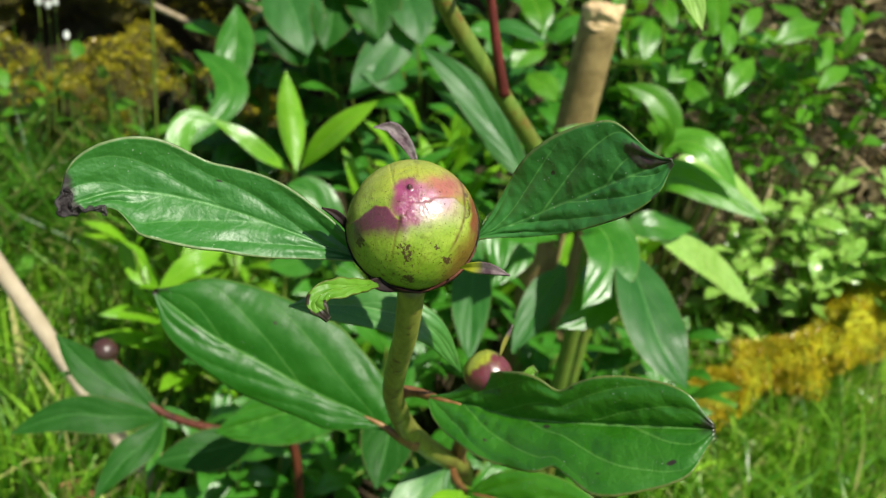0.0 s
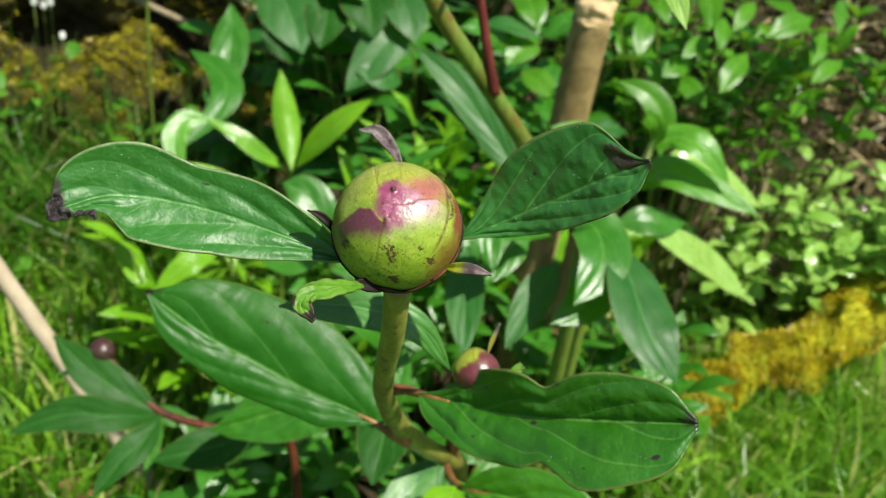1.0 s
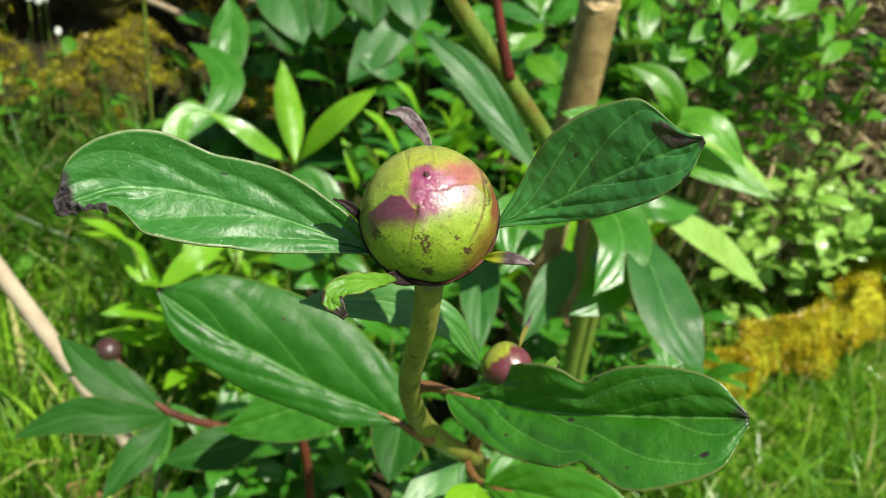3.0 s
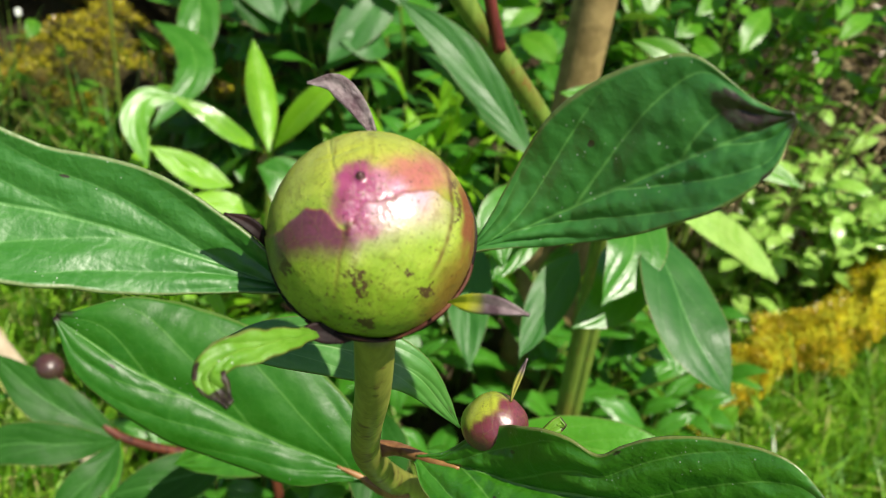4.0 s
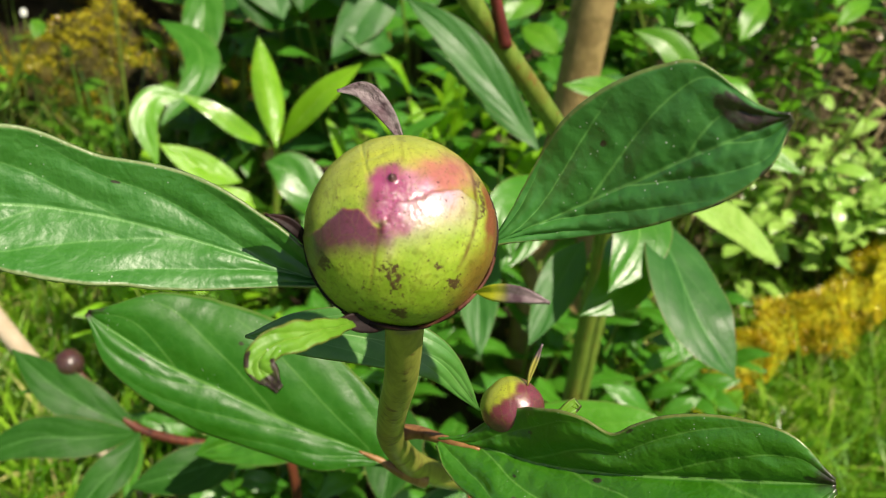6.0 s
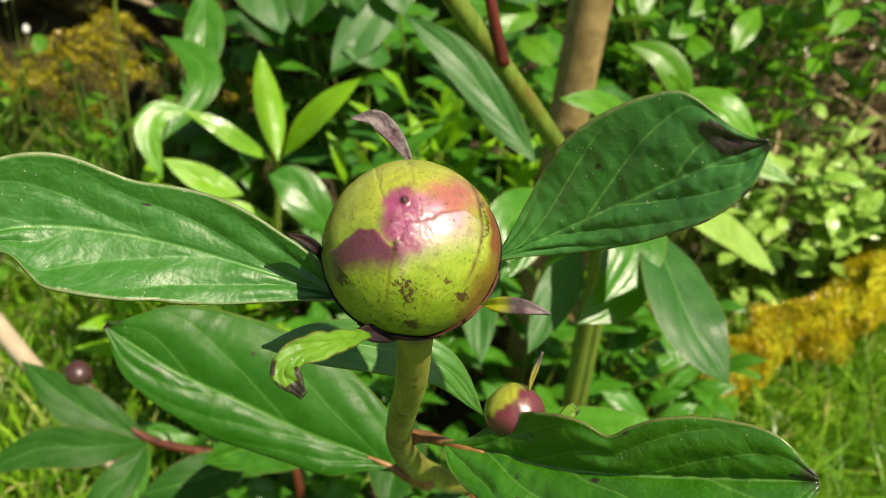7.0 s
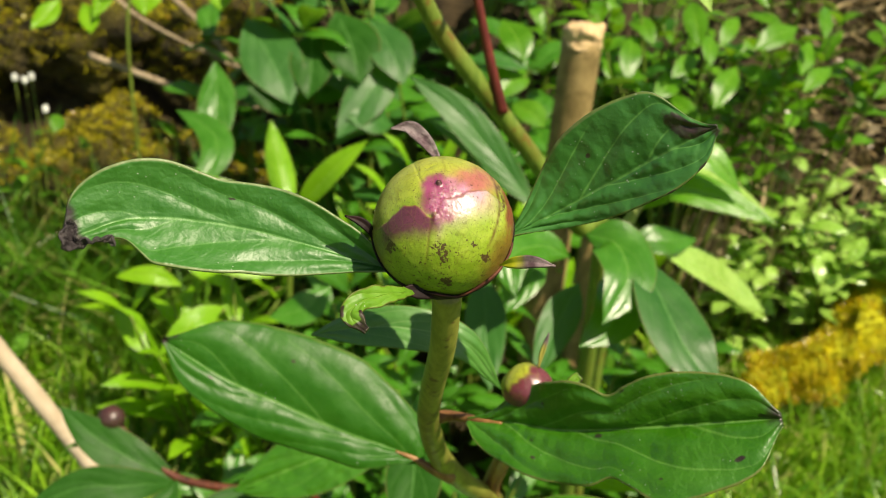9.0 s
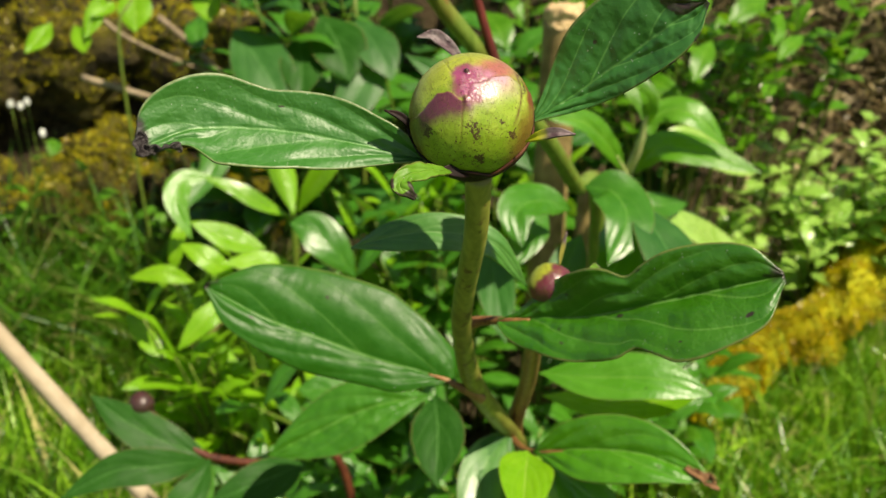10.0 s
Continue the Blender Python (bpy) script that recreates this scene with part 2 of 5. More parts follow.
M_STEM_OLIVE = stem_material("stem_olive", (0.10, 0.17, 0.022), (0.17, 0.25, 0.040), (0.16, 0.075, 0.018))
M_STEM_PALE = stem_material("stem_pale", (0.30, 0.38, 0.12), (0.46, 0.52, 0.22), (0.34, 0.22, 0.14))
M_STEM_MAROON = stem_material("stem_maroon", (0.10, 0.016, 0.014), (0.17, 0.030, 0.022), (0.05, 0.008, 0.008))
M_WOOD = plain_material("stake_wood", (0.17, 0.120, 0.044), (0.32, 0.232, 0.095), 60.0, 0.8, 0.6)
M_CUT = plain_material("cut_wood", (0.42, 0.29, 0.15), (0.58, 0.43, 0.24), 120.0, 0.85, 0.5)
M_CANE = plain_material("dry_cane", (0.40, 0.32, 0.22), (0.55, 0.46, 0.34), 40.0, 0.65, 0.25)
M_TWIG = plain_material("grey_twig", (0.16, 0.12, 0.075), (0.30, 0.24, 0.16), 90.0, 0.85, 0.5)
M_SOIL = soil_material()
M_STONE = plain_material("mossy_stone", (0.014, 0.011, 0.006), (0.085, 0.066, 0.020), 34.0, 0.95, 1.0, 0.02, third=(0.13, 0.115, 0.012))
M_STONE_TUFT = blade_material("stone_moss_tufts", (0.22, 0.20, 0.010), (0.70, 0.62, 0.036), (0.30, 0.16, 0.02), 0.3)
M_MOSS = plain_material("yellow_moss", (0.20, 0.22, 0.010), (0.46, 0.45, 0.018), 30.0, 0.95, 1.0, 0.012, third=(0.30, 0.15, 0.018))
M_MOSS_TUFT = blade_material("yellow_moss_tufts", (0.42, 0.26, 0.012), (0.82, 0.78, 0.028), (0.36, 0.46, 0.016), 0.3)
# darker copy of the grass colours, for blades in the bank's shade
M_GRASS_SHADED = blade_material("grass_blades_shaded", (0.026, 0.115, 0.006), (0.15, 0.37, 0.030), (0.34, 0.32, 0.11))
M_GRASS = blade_material("grass_blades", (0.060, 0.215, 0.008), (0.36, 0.64, 0.048), (0.56, 0.50, 0.20))
M_STRAW = blade_material("dry_straw", (0.040, 0.027, 0.010), (0.72, 0.58, 0.33), (0.26, 0.18, 0.08), 0.15)
M_LITTER = plain_material("dead_leaf", (0.14, 0.065, 0.028), (0.34, 0.19, 0.085), 50.0, 0.8, 0.5)
M_PETAL = plain_material("white_petal", (0.72, 0.74, 0.70), (0.82, 0.84, 0.80), 60.0, 0.55, 0.2, glow=(0.8, 0.82, 0.78))
M_YELLOW = plain_material("flower_yellow", (0.60, 0.36, 0.015), (0.75, 0.48, 0.02), 200.0, 0.7, 0.4)


def sepal_material(name="sepal_purple", base=(0.40, 0.42, 0.020), low=0.44):
    """Withered sepals: grey purple over wine red, yellow green at the base."""
    t = Tree(name)
    uv = t.add("ShaderNodeSeparateXYZ", 0, {}, Vector=t.add("ShaderNodeUVMap", 0))
    n = t.noise(260.0, 5.0, 0.6, t.place())
    color = t.mix(t.ramp(n, 0.35, 0.65), (0.065, 0.036, 0.042), (0.20, 0.150, 0.155))
    color = t.mix(t.ramp(t.math("MULTIPLY_ADD", n, 0.2, uv), low, low + 0.24), base, color)
    return t.finish(color, 0.42, t.bump(n, 0.4, 0.0006), 0.5)


def calyx_material(name="calyx_dark", a=(0.008, 0.004, 0.004), b=(0.030, 0.010, 0.009)):
    t = Tree(name)
    n = t.noise(190.0, 5.0, 0.6, t.place())
    color = t.mix(t.ramp(n, 0.35, 0.7), a, b)
    return t.finish(color, 0.6, t.bump(n, 0.5, 0.0008), 0.2)


def bud_material(name, speck=1.0, gloss=0.7):
    """A bud's skin: its scales' own colours, with streaks, grain and brown specks."""
    t = Tree(name)
    p = t.add("ShaderNodeTexCoord", 3)
    color = t.add("ShaderNodeAttribute", 0, {"attribute_name": "skin"})
    brown = t.add("ShaderNodeAttribute", 2, {"attribute_name": "brown"})
    grain = t.noise(1300.0, 4.0, 0.65, p)
    cloud = t.noise(160.0, 4.0, 0.6, p)
    lines = t.noise(1.0, 3.0, 0.5, t.add("ShaderNodeMapping", 0, {}, Vector=p, Rotation=(0.3, 0.5, 0.2), Scale=(700.0, 110.0, 700.0)))
    color = t.mix(t.math("MULTIPLY", t.ramp(cloud, 0.35, 0.7), 0.6), color, (0.66, 0.72, 0.55), "MULTIPLY")
    color = t.mix(t.math("MULTIPLY", t.ramp(grain, 0.48, 0.72), 0.6), color, (0.62, 0.62, 0.50), "MULTIPLY")
    color = t.mix(t.math("MULTIPLY", t.ramp(lines, 0.56, 0.72), 0.6), color, (0.60, 0.52, 0.42), "MULTIPLY")
    pits = t.add("ShaderNodeTexVoronoi", 0, {}, Vector=p, Scale=950.0)
    pits = t.math("MULTIPLY", t.math("SUBTRACT", 1.0, t.ramp(pits, 0.14, 0.24)), t.ramp(t.noise(240.0, 3.0, 0.6, p), 0.36, 0.54))
    color = t.mix(t.math("MULTIPLY", pits, 0.5), color, (0.08, 0.055, 0.016))
    net = t.ramp(t.add("ShaderNodeTexVoronoi", 0, {"feature": "DISTANCE_TO_EDGE"}, Vector=t.add("ShaderNodeMapping", 0, {}, Vector=p, Rotation=(0.2, 0.3, 0.1), Scale=(420.0, 130.0, 300.0)), Scale=1.0), 0.0, 0.035)
    color = t.mix(t.math("MULTIPLY_ADD", net, -0.28, 0.28), color, (0.16, 0.15, 0.025))
    up = t.math("ADD", brown, t.math("MULTIPLY_ADD", t.noise(1250.0, 4.0, 0.7, p), 2.0, -1.0))
    color = t.mix(t.math("MULTIPLY", t.ramp(up, 0.41, 0.47), 0.92 * speck), color, (0.055, 0.015, 0.012))
    height = t.math("ADD", t.math("MULTIPLY_ADD", cloud, 0.3, t.math("MULTIPLY", grain, 0.5)), t.math("MULTIPLY", lines, 0.5))
    rough = t.math("MULTIPLY_ADD", brown, 0.25, t.math("MULTIPLY_ADD", grain, 0.22, 0.19))
    t.shader.inputs["Subsurface Weight"].default_value = 0.10
    t.shader.inputs["Subsurface Radius"].default_value = (0.004, 0.003, 0.001)
    return t.finish(color, rough, t.bump(height, 0.26, 0.0006), gloss)


M_WICK = sepal_material("sepal_yellow_brown", (0.34, 0.32, 0.07), 0.66)
M_SEPAL, M_CALYX = sepal_material(), calyx_material()
M_SEPAL_GREY = plain_material("sepal_grey", (0.10, 0.065, 0.075), (0.34, 0.29, 0.29), 320.0, 0.38, 0.7, 0.0012, third=(0.16, 0.07, 0.09))
M_CALYX_ROSE = calyx_material("calyx_rose", (0.050, 0.015, 0.010), (0.15, 0.055, 0.030))
M_WITHER = plain_material("withered_leaf", (0.014, 0.010, 0.011), (0.10, 0.085, 0.085), 330.0, 0.38, 0.9, 0.0016)
M_BUD, M_BUD_SMALL = bud_material("bud_skin"), bud_material("bud_skin_small", 0.7, 0.9)

# ---- building helpers ----
ORIGIN = {}


def thing(name, at, label, category, group="", kind=""):
    """An Empty at the thing's base, to carry its parts."""
    ob = new(name)
    ob.empty_display_size = 0.02
    ob.location = at
    ORIGIN[ob] = Vector(at)
    return tagged(ob, label, category, group, kind)


def part(name, bm, material, parent, label=""):
    """Links a bmesh, given in world places, as one mesh object under a thing or a part."""
    me = bpy.data.meshes.new(name)
    if parent is not None:
        bmesh.ops.translate(bm, vec=-ORIGIN[parent], verts=bm.verts)
    bm.to_mesh(me)
    bm.free()
    for face in me.polygons:
        face.use_smooth = True
    me.materials.append(material)
    ob = new(name, me)
    ob.parent = parent
    ORIGIN[ob] = ORIGIN.get(parent, Vector())
    return tagged(ob, label)


def spline(points, n):
    """n + 1 places along a smooth line through the points."""
    p = [Vector(q) for q in points]
    p = [2 * p[0] - p[1], *p, 2 * p[-1] - p[-2]]
    found = []
    for k in range(n + 1):
        s = k / n * (len(p) - 3)
        i = min(int(s), len(p) - 4)
        f = s - i
        a, b, c, d = p[i:i + 4]
        found.append(0.5 * (2 * b + (c - a) * f + (2 * a - 5 * b + 4 * c - d) * f * f + (3 * b - a - 3 * c + d) * f ** 3))
    return found


def along(values, u):
    """A smooth value at u (0 to 1) from values at even steps."""
    s = u * (len(values) - 1)
    i = min(int(s), len(values) - 2)
    f = s - i
    a, b = values[i], values[i + 1]
    before, after = values[max(i - 1, 0)], values[min(i + 2, len(values) - 1)]
    return max(0.0002, 0.5 * (2 * a + (b - before) * f + (2 * before - 5 * a + 4 * b - after) * f * f + (3 * a - before - 3 * b + after) * f ** 3))


def tube(points, radii, sides=10, steps=None, bm=None, lumpy=0.0):
    bm = bm or bmesh.new()
    steps = steps or 8 * (len(points) - 1)
    line = spline(points, steps)
    rings, side = [], Vector((1, 0.2, 0.1))
    for k, p in enumerate(line):
        way = (line[min(k + 1, steps)] - line[max(k - 1, 0)]).normalized()
        side = (side - way * side.dot(way)).normalized()
        other = way.cross(side)
        r = along(radii, k / steps)
        ring = []
        for j in range(sides):
            a = 2 * math.pi * j / sides
            q = p + (side * math.cos(a) + other * math.sin(a)) * r
            if lumpy:
                q += (q - p) * lumpy * noise.noise(q * 0.35 / max(r, 0.001))
            ring.append(bm.verts.new(q))
        rings.append(ring)
    for a, b in zip(rings, rings[1:]):
        for j in range(sides):
            bm.faces.new((a[j], a[(j + 1) % sides], b[(j + 1) % sides], b[j]))
    bm.faces.new(rings[0][::-1]), bm.faces.new(rings[-1])
    return bm


PROFILE = (0.04, 0.34, 0.63, 0.84, 0.96, 1.0, 0.96, 0.84, 0.63, 0.36, 0.02)


def leaf_bm(points, left, right, face, fold=12.0, ripple=0.05, curl=0.1, nu=16, nv=4, seed=0.0, quilt=0.0, veins=2.4, sweep=0.95):
    """A leaf along a midrib; left and right: half widths at even steps as seen from its face."""
    bm = bmesh.new()
    layer = bm.loops.layers.uv.new("UVMap")
    line = spline(points, nu)
    face = Vector(face).normalized()
    c, s = math.cos(radians(fold)), math.sin(radians(fold))
    size = max(max(left), max(right))
    grid = []
    for k, p in enumerate(line):
        u = k / nu
        way = (line[min(k + 1, nu)] - line[max(k - 1, 0)]).normalized()
        up = (face - way * face.dot(way)).normalized()
        out = up.cross(way)
        row = []
        for j in range(-nv, nv + 1):
            v = j / nv
            w = along(left if v >= 0 else right, u) * abs(v)
            h = w * s - curl * w * abs(v) + ripple * size * v * v * math.sin(9.5 * u + seed + (1.7 if v > 0 else 0.0))
            h += 0.35 * ripple * size * noise.noise(Vector((u * 7 + seed, v * 2.2, seed)))
            if quilt:  # the blade swells between sunken veins
                a = abs(v)
                cell = ((u - sweep * a ** 1.25) * veins + 3.0 + (0.42 if v > 0 else 0.0)) % 1.0
                swell = math.sin(math.pi * abs(cell - 0.5)) * min(1.0, a * 5) * (1 - a ** 3)
                wrinkle = noise.noise(Vector((u * 15 + seed, v * 3.5, seed + 3))) + 0.5 * noise.noise(Vector((u * 34, v * 7 + seed, seed + 5)))
                h += quilt * size * (swell - 0.4 + 0.9 * wrinkle * (1 - 0.5 * a)) * min(1.0, 6 * u, 8 * (1 - u))
            row.append((bm.verts.new(p + out * (w * c * (1 if v > 0 else -1)) + up * h), u, v * 0.5 + 0.5))
        grid.append(row)
    for a, b in zip(grid, grid[1:]):
        for j in range(2 * nv):
            f = bm.faces.new((a[j + 1][0], a[j][0], b[j][0], b[j + 1][0]))
            for loop, corner in zip(f.loops, (a[j + 1], a[j], b[j], b[j + 1])):
                loop[layer].uv = corner[1:]
    return bm


TOWARD = (-0.10, -0.80, 0.60)


def leaf(parent, material, points, width, face=TOWARD, fold=14.0, ripple=0.06, curl=0.15, left=None, right=None, nu=16, nv=4, seed=None, name="leaf", label="", thick=0.0, quilt=0.0, veins=2.4, sweep=0.95):
    """A leaf as a part of its plant; width: the full width at its broadest."""
    left = left or [width / 2 * f for f in PROFILE]
    right = right or [width / 2 * f for f in PROFILE]
    seed = sum(points[0]) * 37 + sum(points[-1]) * 91 if seed is None else seed
    ob = part(name, leaf_bm(points, left, right, face, fold, ripple, curl, nu, nv, seed, quilt, veins, sweep), material, parent, label)
    if thick:
        m = ob.modifiers.new("thickness", "SOLIDIFY")
        m.thickness, m.offset = thick, 0.0
    return ob


# ---- ground: one sheet, with a bank behind the bed ----


def ground_height(x, y):
    rise = min(max((y - 1.22) / 0.42, 0.0), 1.0)
    rise = rise * rise * (3 - 2 * rise)
    rough = noise.noise(Vector((x * 5, y * 5, 0.3))) * 0.02 + noise.noise(Vector((x * 19, y * 19, 1.3))) * 0.012
    return rise * (0.50 + 0.10 * noise.noise(Vector((x * 2.2, y * 2.2, 4.0)))) + rough * (1 + 2.5 * rise) - 0.01


def ground_sheet():
    bm = bmesh.new()
    n = 150
    steps = [math.sinh((2 * k / n - 1) * 6.2) / math.sinh(6.2) * 60 for k in range(n + 1)]
    rows = [[bm.verts.new((x + 0.1, y + 1.15, ground_height(x + 0.1, y + 1.15))) for x in steps] for y in steps]
    for a, b in zip(rows, rows[1:]):
        for j in range(n):
            bm.faces.new((a[j], a[j + 1], b[j + 1], b[j]))
    return part("ground", bm, M_SOIL, None)


tagged(ground_sheet(), "dark garden soil rising to a bank behind the bed", "ground", kind="structure")

# ---- the peony in front: stems, bud, side bud, leaves ----
AXES = Matrix(((0.9861, -0.1352, -0.0962), (-0.0182, 0.4882, -0.8725), (0.1649, 0.8622, 0.4790)))  # right, up, toward the viewer
BUD, RADIUS = Vector((-0.0380, 0.2014, 0.6100)), 0.0162

peony = thing("peony_plant", (0.0431, 0.4688, 0.0), "green peony with one large round unopened bud in a flower bed", "plant")
part("stem", tube([(-0.0358, 0.1978, 0.5949), (-0.0346, 0.2082, 0.5727), (-0.0343, 0.2288, 0.5441), (-0.0322, 0.2482, 0.5175), (-0.0222, 0.2853, 0.4728), (-0.0060, 0.3229, 0.4298), (0.0131, 0.3688, 0.3818), (0.0290, 0.4150, 0.3250), (0.0400, 0.4500, 0.1800), (0.0431, 0.4688, -0.01)], [0.0036, 0.0034, 0.0034, 0.0036, 0.0042, 0.0045, 0.0047, 0.0048, 0.005, 0.006], 16, 100), M_STEM, peony, "yellow-green stem with brown flecks")


def sphere_bm(centre, radius, shape, masks, n=96, squash=1.0):
    """A ball on the bud's axes with shape(x, y, z) relief; masks gives its skin colour and brown specks."""
    bm = bmesh.new()
    skin, brown = bm.verts.layers.float_color.new("skin"), bm.verts.layers.float.new("brown")
    rows = []
    for i in range(n // 2 + 1):
        a = math.pi * i / (n // 2)
        row = []
        for j in range(n):
            b = 2 * math.pi * j / n
            d = Vector((math.sin(a) * math.sin(b), math.cos(a), math.sin(a) * math.cos(b)))
            q = bm.verts.new(centre + AXES @ Vector((d.x, d.y * squash, d.z)) * radius * (1 + shape(*d)))
            color, q[brown] = masks(*d)
            q[skin] = (*color, 1.0)
            row.append(q)
        rows.append(row)
    for a, b in zip(rows, rows[1:]):
        for j in range(n):
            bm.faces.new((a[j], b[j], b[(j + 1) % n], a[(j + 1) % n]))
    bmesh.ops.remove_doubles(bm, verts=bm.verts, dist=1e-6)
    return bm


def step(a, b, x):
    f = min(max((x - a) / (b - a), 0.0), 1.0)
    return f * f * (3 - 2 * f)


def front_edge(x):
    """The upper edge of the large front scale: it sags from the sides to a nick in the middle."""
    rise = 0.02 + 0.24 * step(-0.90, -0.45, x) - 0.20 * step(-0.36, -0.13, x) + 0.24 * step(-0.11, 0.06, x) + 0.09 * step(0.1, 0.5, x) - 0.22 * step(0.6, 0.95, x)
    return rise + 0.025 * noise.noise(Vector((x * 9, 0.0, 2.0)))


def bud_shape(x, y, z):
    h = 0.014 * noise.noise(Vector((x, y, z)) * 1.7) + 0.003 * noise.noise(Vector((x, y, z)) * 9)
    if z > -0.2:
        under = front_edge(x) - y
        h += 0.014 * step(-0.010, 0.012, under) * step(-0.2, 0.2, z)  # the front scale lies proud
        crest = math.exp(-((x + 0.10) / 0.035) ** 2) * math.exp(-((y - 0.09) / 0.08) ** 2)
        h += 0.030 * crest
        h += 0.070 * math.exp(-((x + 0.00) ** 2 + (y - 0.54) ** 2) / 0.0012)
        h -= 0.012 * math.exp(-((x + 0.00) ** 2 + (y - 0.54) ** 2) / 0.012)
        seam = x - 0.84 + 0.5 * (y - 0.30) ** 2
        h += 0.008 * step(-0.03, 0.03, seam) * step(-0.5, -0.3, y)
        h -= 0.008 * math.exp(-((x + 0.15 - 0.22 * y) / 0.014) ** 2) * step(-0.75, -0.2, y) * step(0.15, 0.0, y)
        h -= 0.010 * math.exp(-(((y - 0.76) - 0.35 * (x + 0.2)) / 0.02) ** 2) * step(-0.55, -0.2, x) * step(0.1, -0.1, x)
        h -= 0.010 * math.exp(-((x + 0.30 - 0.3 * (0.8 - y)) / 0.014) ** 2) * step(0.5, 0.6, y)
        wrinkle = soft(x, y, 0.12, 0.22, 0.36, 0.30, 0.7)
        h += 0.0100 * wrinkle * (noise.noise(Vector((x * 34, y * 16, 3.0))) + 0.6 * noise.noise(Vector((x * 22, y * 48, 8.0))))
    return h


def soft(x, y, cx, cy, rx, ry, edge=0.5):
    """1 inside an ellipse, fading over the outer part."""
    return step(1.0, 1.0 - edge, math.hypot((x - cx) / rx, (y - cy) / ry))


def blend(a, b, f):
    return tuple(p + (q - p) * f for p, q in zip(a, b))


def bud_masks(x, y, z):
    q = Vector((x, y, z))
    n, fine = noise.noise(q * 4.0), noise.noise(q * 13.0)
    front = step(-0.1, 0.2, z)
    x1, y1 = x + 0.07 * n + 0.035 * fine, y + 0.07 * noise.noise(q * 4.0 + Vector((5, 5, 5))) + 0.035 * noise.noise(q * 13.0 + Vector((5, 5, 5)))
    above = y - front_edge(x) + 0.012 * fine
    upper = step(-0.015, 0.015, above)
    color = blend((0.20, 0.33, 0.020), (0.37, 0.48, 0.060), 0.5 + 0.5 * n + 0.3 * fine)
    color = blend(color, (0.40, 0.36, 0.06), 0.5 * step(0.1, 0.8, y1))
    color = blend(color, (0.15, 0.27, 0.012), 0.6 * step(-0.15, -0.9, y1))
    color = blend(color, (0.20, 0.15, 0.020), 0.7 * step(-0.62, -0.98, x1))
    # upper scales: magenta star round the nub, rosy right shoulder
    color = blend(color, (0.38, 0.075, 0.110), front * upper * 0.85 * soft(x1, y1, 0.50, 0.52, 0.50, 0.36, 0.8))
    color = blend(color, (0.44, 0.15, 0.27), front * upper * 0.95 * soft(x1, y1, 0.14, 0.36, 0.36, 0.30, 0.6))
    color = blend(color, (0.34, 0.060, 0.175), front * upper * 0.95 * soft(x1, y1, -0.05, 0.38, 0.26, 0.33, 0.4))
    color = blend(color, (0.24, 0.038, 0.115), front * upper * 0.8 * soft(x1, y1, -0.04, 0.58, 0.20, 0.16, 0.6))
    color = blend(color, (0.26, 0.042, 0.125), front * upper * 0.7 * soft(x1, y1, -0.20, 0.30, 0.17, 0.26, 0.7))
    # pale wrinkles run out from the nub over the violet skin
    pale = max(0.0, noise.noise(Vector((x * 30, y * 12, 3.0)))) + 0.6 * max(0.0, noise.noise(Vector((x * 20, y * 44, 8.0))))
    color = blend(color, (0.62, 0.42, 0.50), front * min(0.75, 1.5 * pale) * soft(x1, y1, 0.10, 0.28, 0.34, 0.28, 0.6))
    # front scale: wine band along its edge on one side, pale rosy edge on the other, paled further for the sheen round
    # the highlight
    band = step(-0.92, -0.76, x1) * step(0.02, -0.08, x1) * (1 - upper) * step(-0.26, 0.0, y1 + 0.10 * step(-0.5, -0.8, x))
    color = blend(color, (0.135, 0.024, 0.062), front * 0.97 * band)
    rosy_sheen = step(-0.12, 0.05, x1) * step(0.92, 0.50, x1) * (1 - upper) * step(-0.52, -0.02, above)
    color = blend(color, (0.52, 0.29, 0.41), front * 0.9 * rosy_sheen)
    color = blend(color, (0.30, 0.055, 0.150), front * 0.85 * (1 - upper) * soft(x1, y1, 0.03, 0.12, 0.16, 0.20, 0.6))
    # reddened right rim and underside
    color = blend(color, (0.20, 0.022, 0.028), front * 0.92 * step(0.84, 0.94, x1) * step(-0.60, -0.20, y))
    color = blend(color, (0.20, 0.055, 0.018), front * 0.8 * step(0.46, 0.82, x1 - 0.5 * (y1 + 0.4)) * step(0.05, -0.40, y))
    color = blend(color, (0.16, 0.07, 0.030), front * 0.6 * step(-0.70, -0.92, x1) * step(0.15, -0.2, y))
    for cx, cy, w, h in ((0.0, 0.54, 0.05, 0.04), (-0.10, 0.08, 0.05, 0.09)):
        color = blend(color, (0.10, 0.015, 0.030), 0.9 * front * soft(x, y, cx, cy, w, h, 0.7))
    brown = front * max(0.55 * soft(x1, y1, -0.06, -0.42, 0.20, 0.28, 0.9), 0.62 * soft(x1, y1, 0.52, -0.50, 0.14, 0.14, 0.9), 0.62 * soft(x1, y1, -0.72, -0.24, 0.12, 0.17, 0.9), 0.7 * soft(x1, y1, -0.05, -0.78, 0.12, 0.10, 0.8), 0.5 * soft(x1, y1, 0.37, -0.32, 0.10, 0.10, 0.9), 0.50 * soft(x1, y1, 0.84, 0.30, 0.09, 0.42, 0.8), 0.22 * step(0.3, -0.6, y), 0.14)
    nub = front * soft(x, y, 0.0, 0.54, 0.055, 0.055, 0.5)
    edge = front * math.exp(-(above / 0.012) ** 2) * step(-0.9, -0.7, x) * step(0.75, 0.5, x)
    color = blend(color, (0.20, 0.030, 0.045), 0.7 * edge)
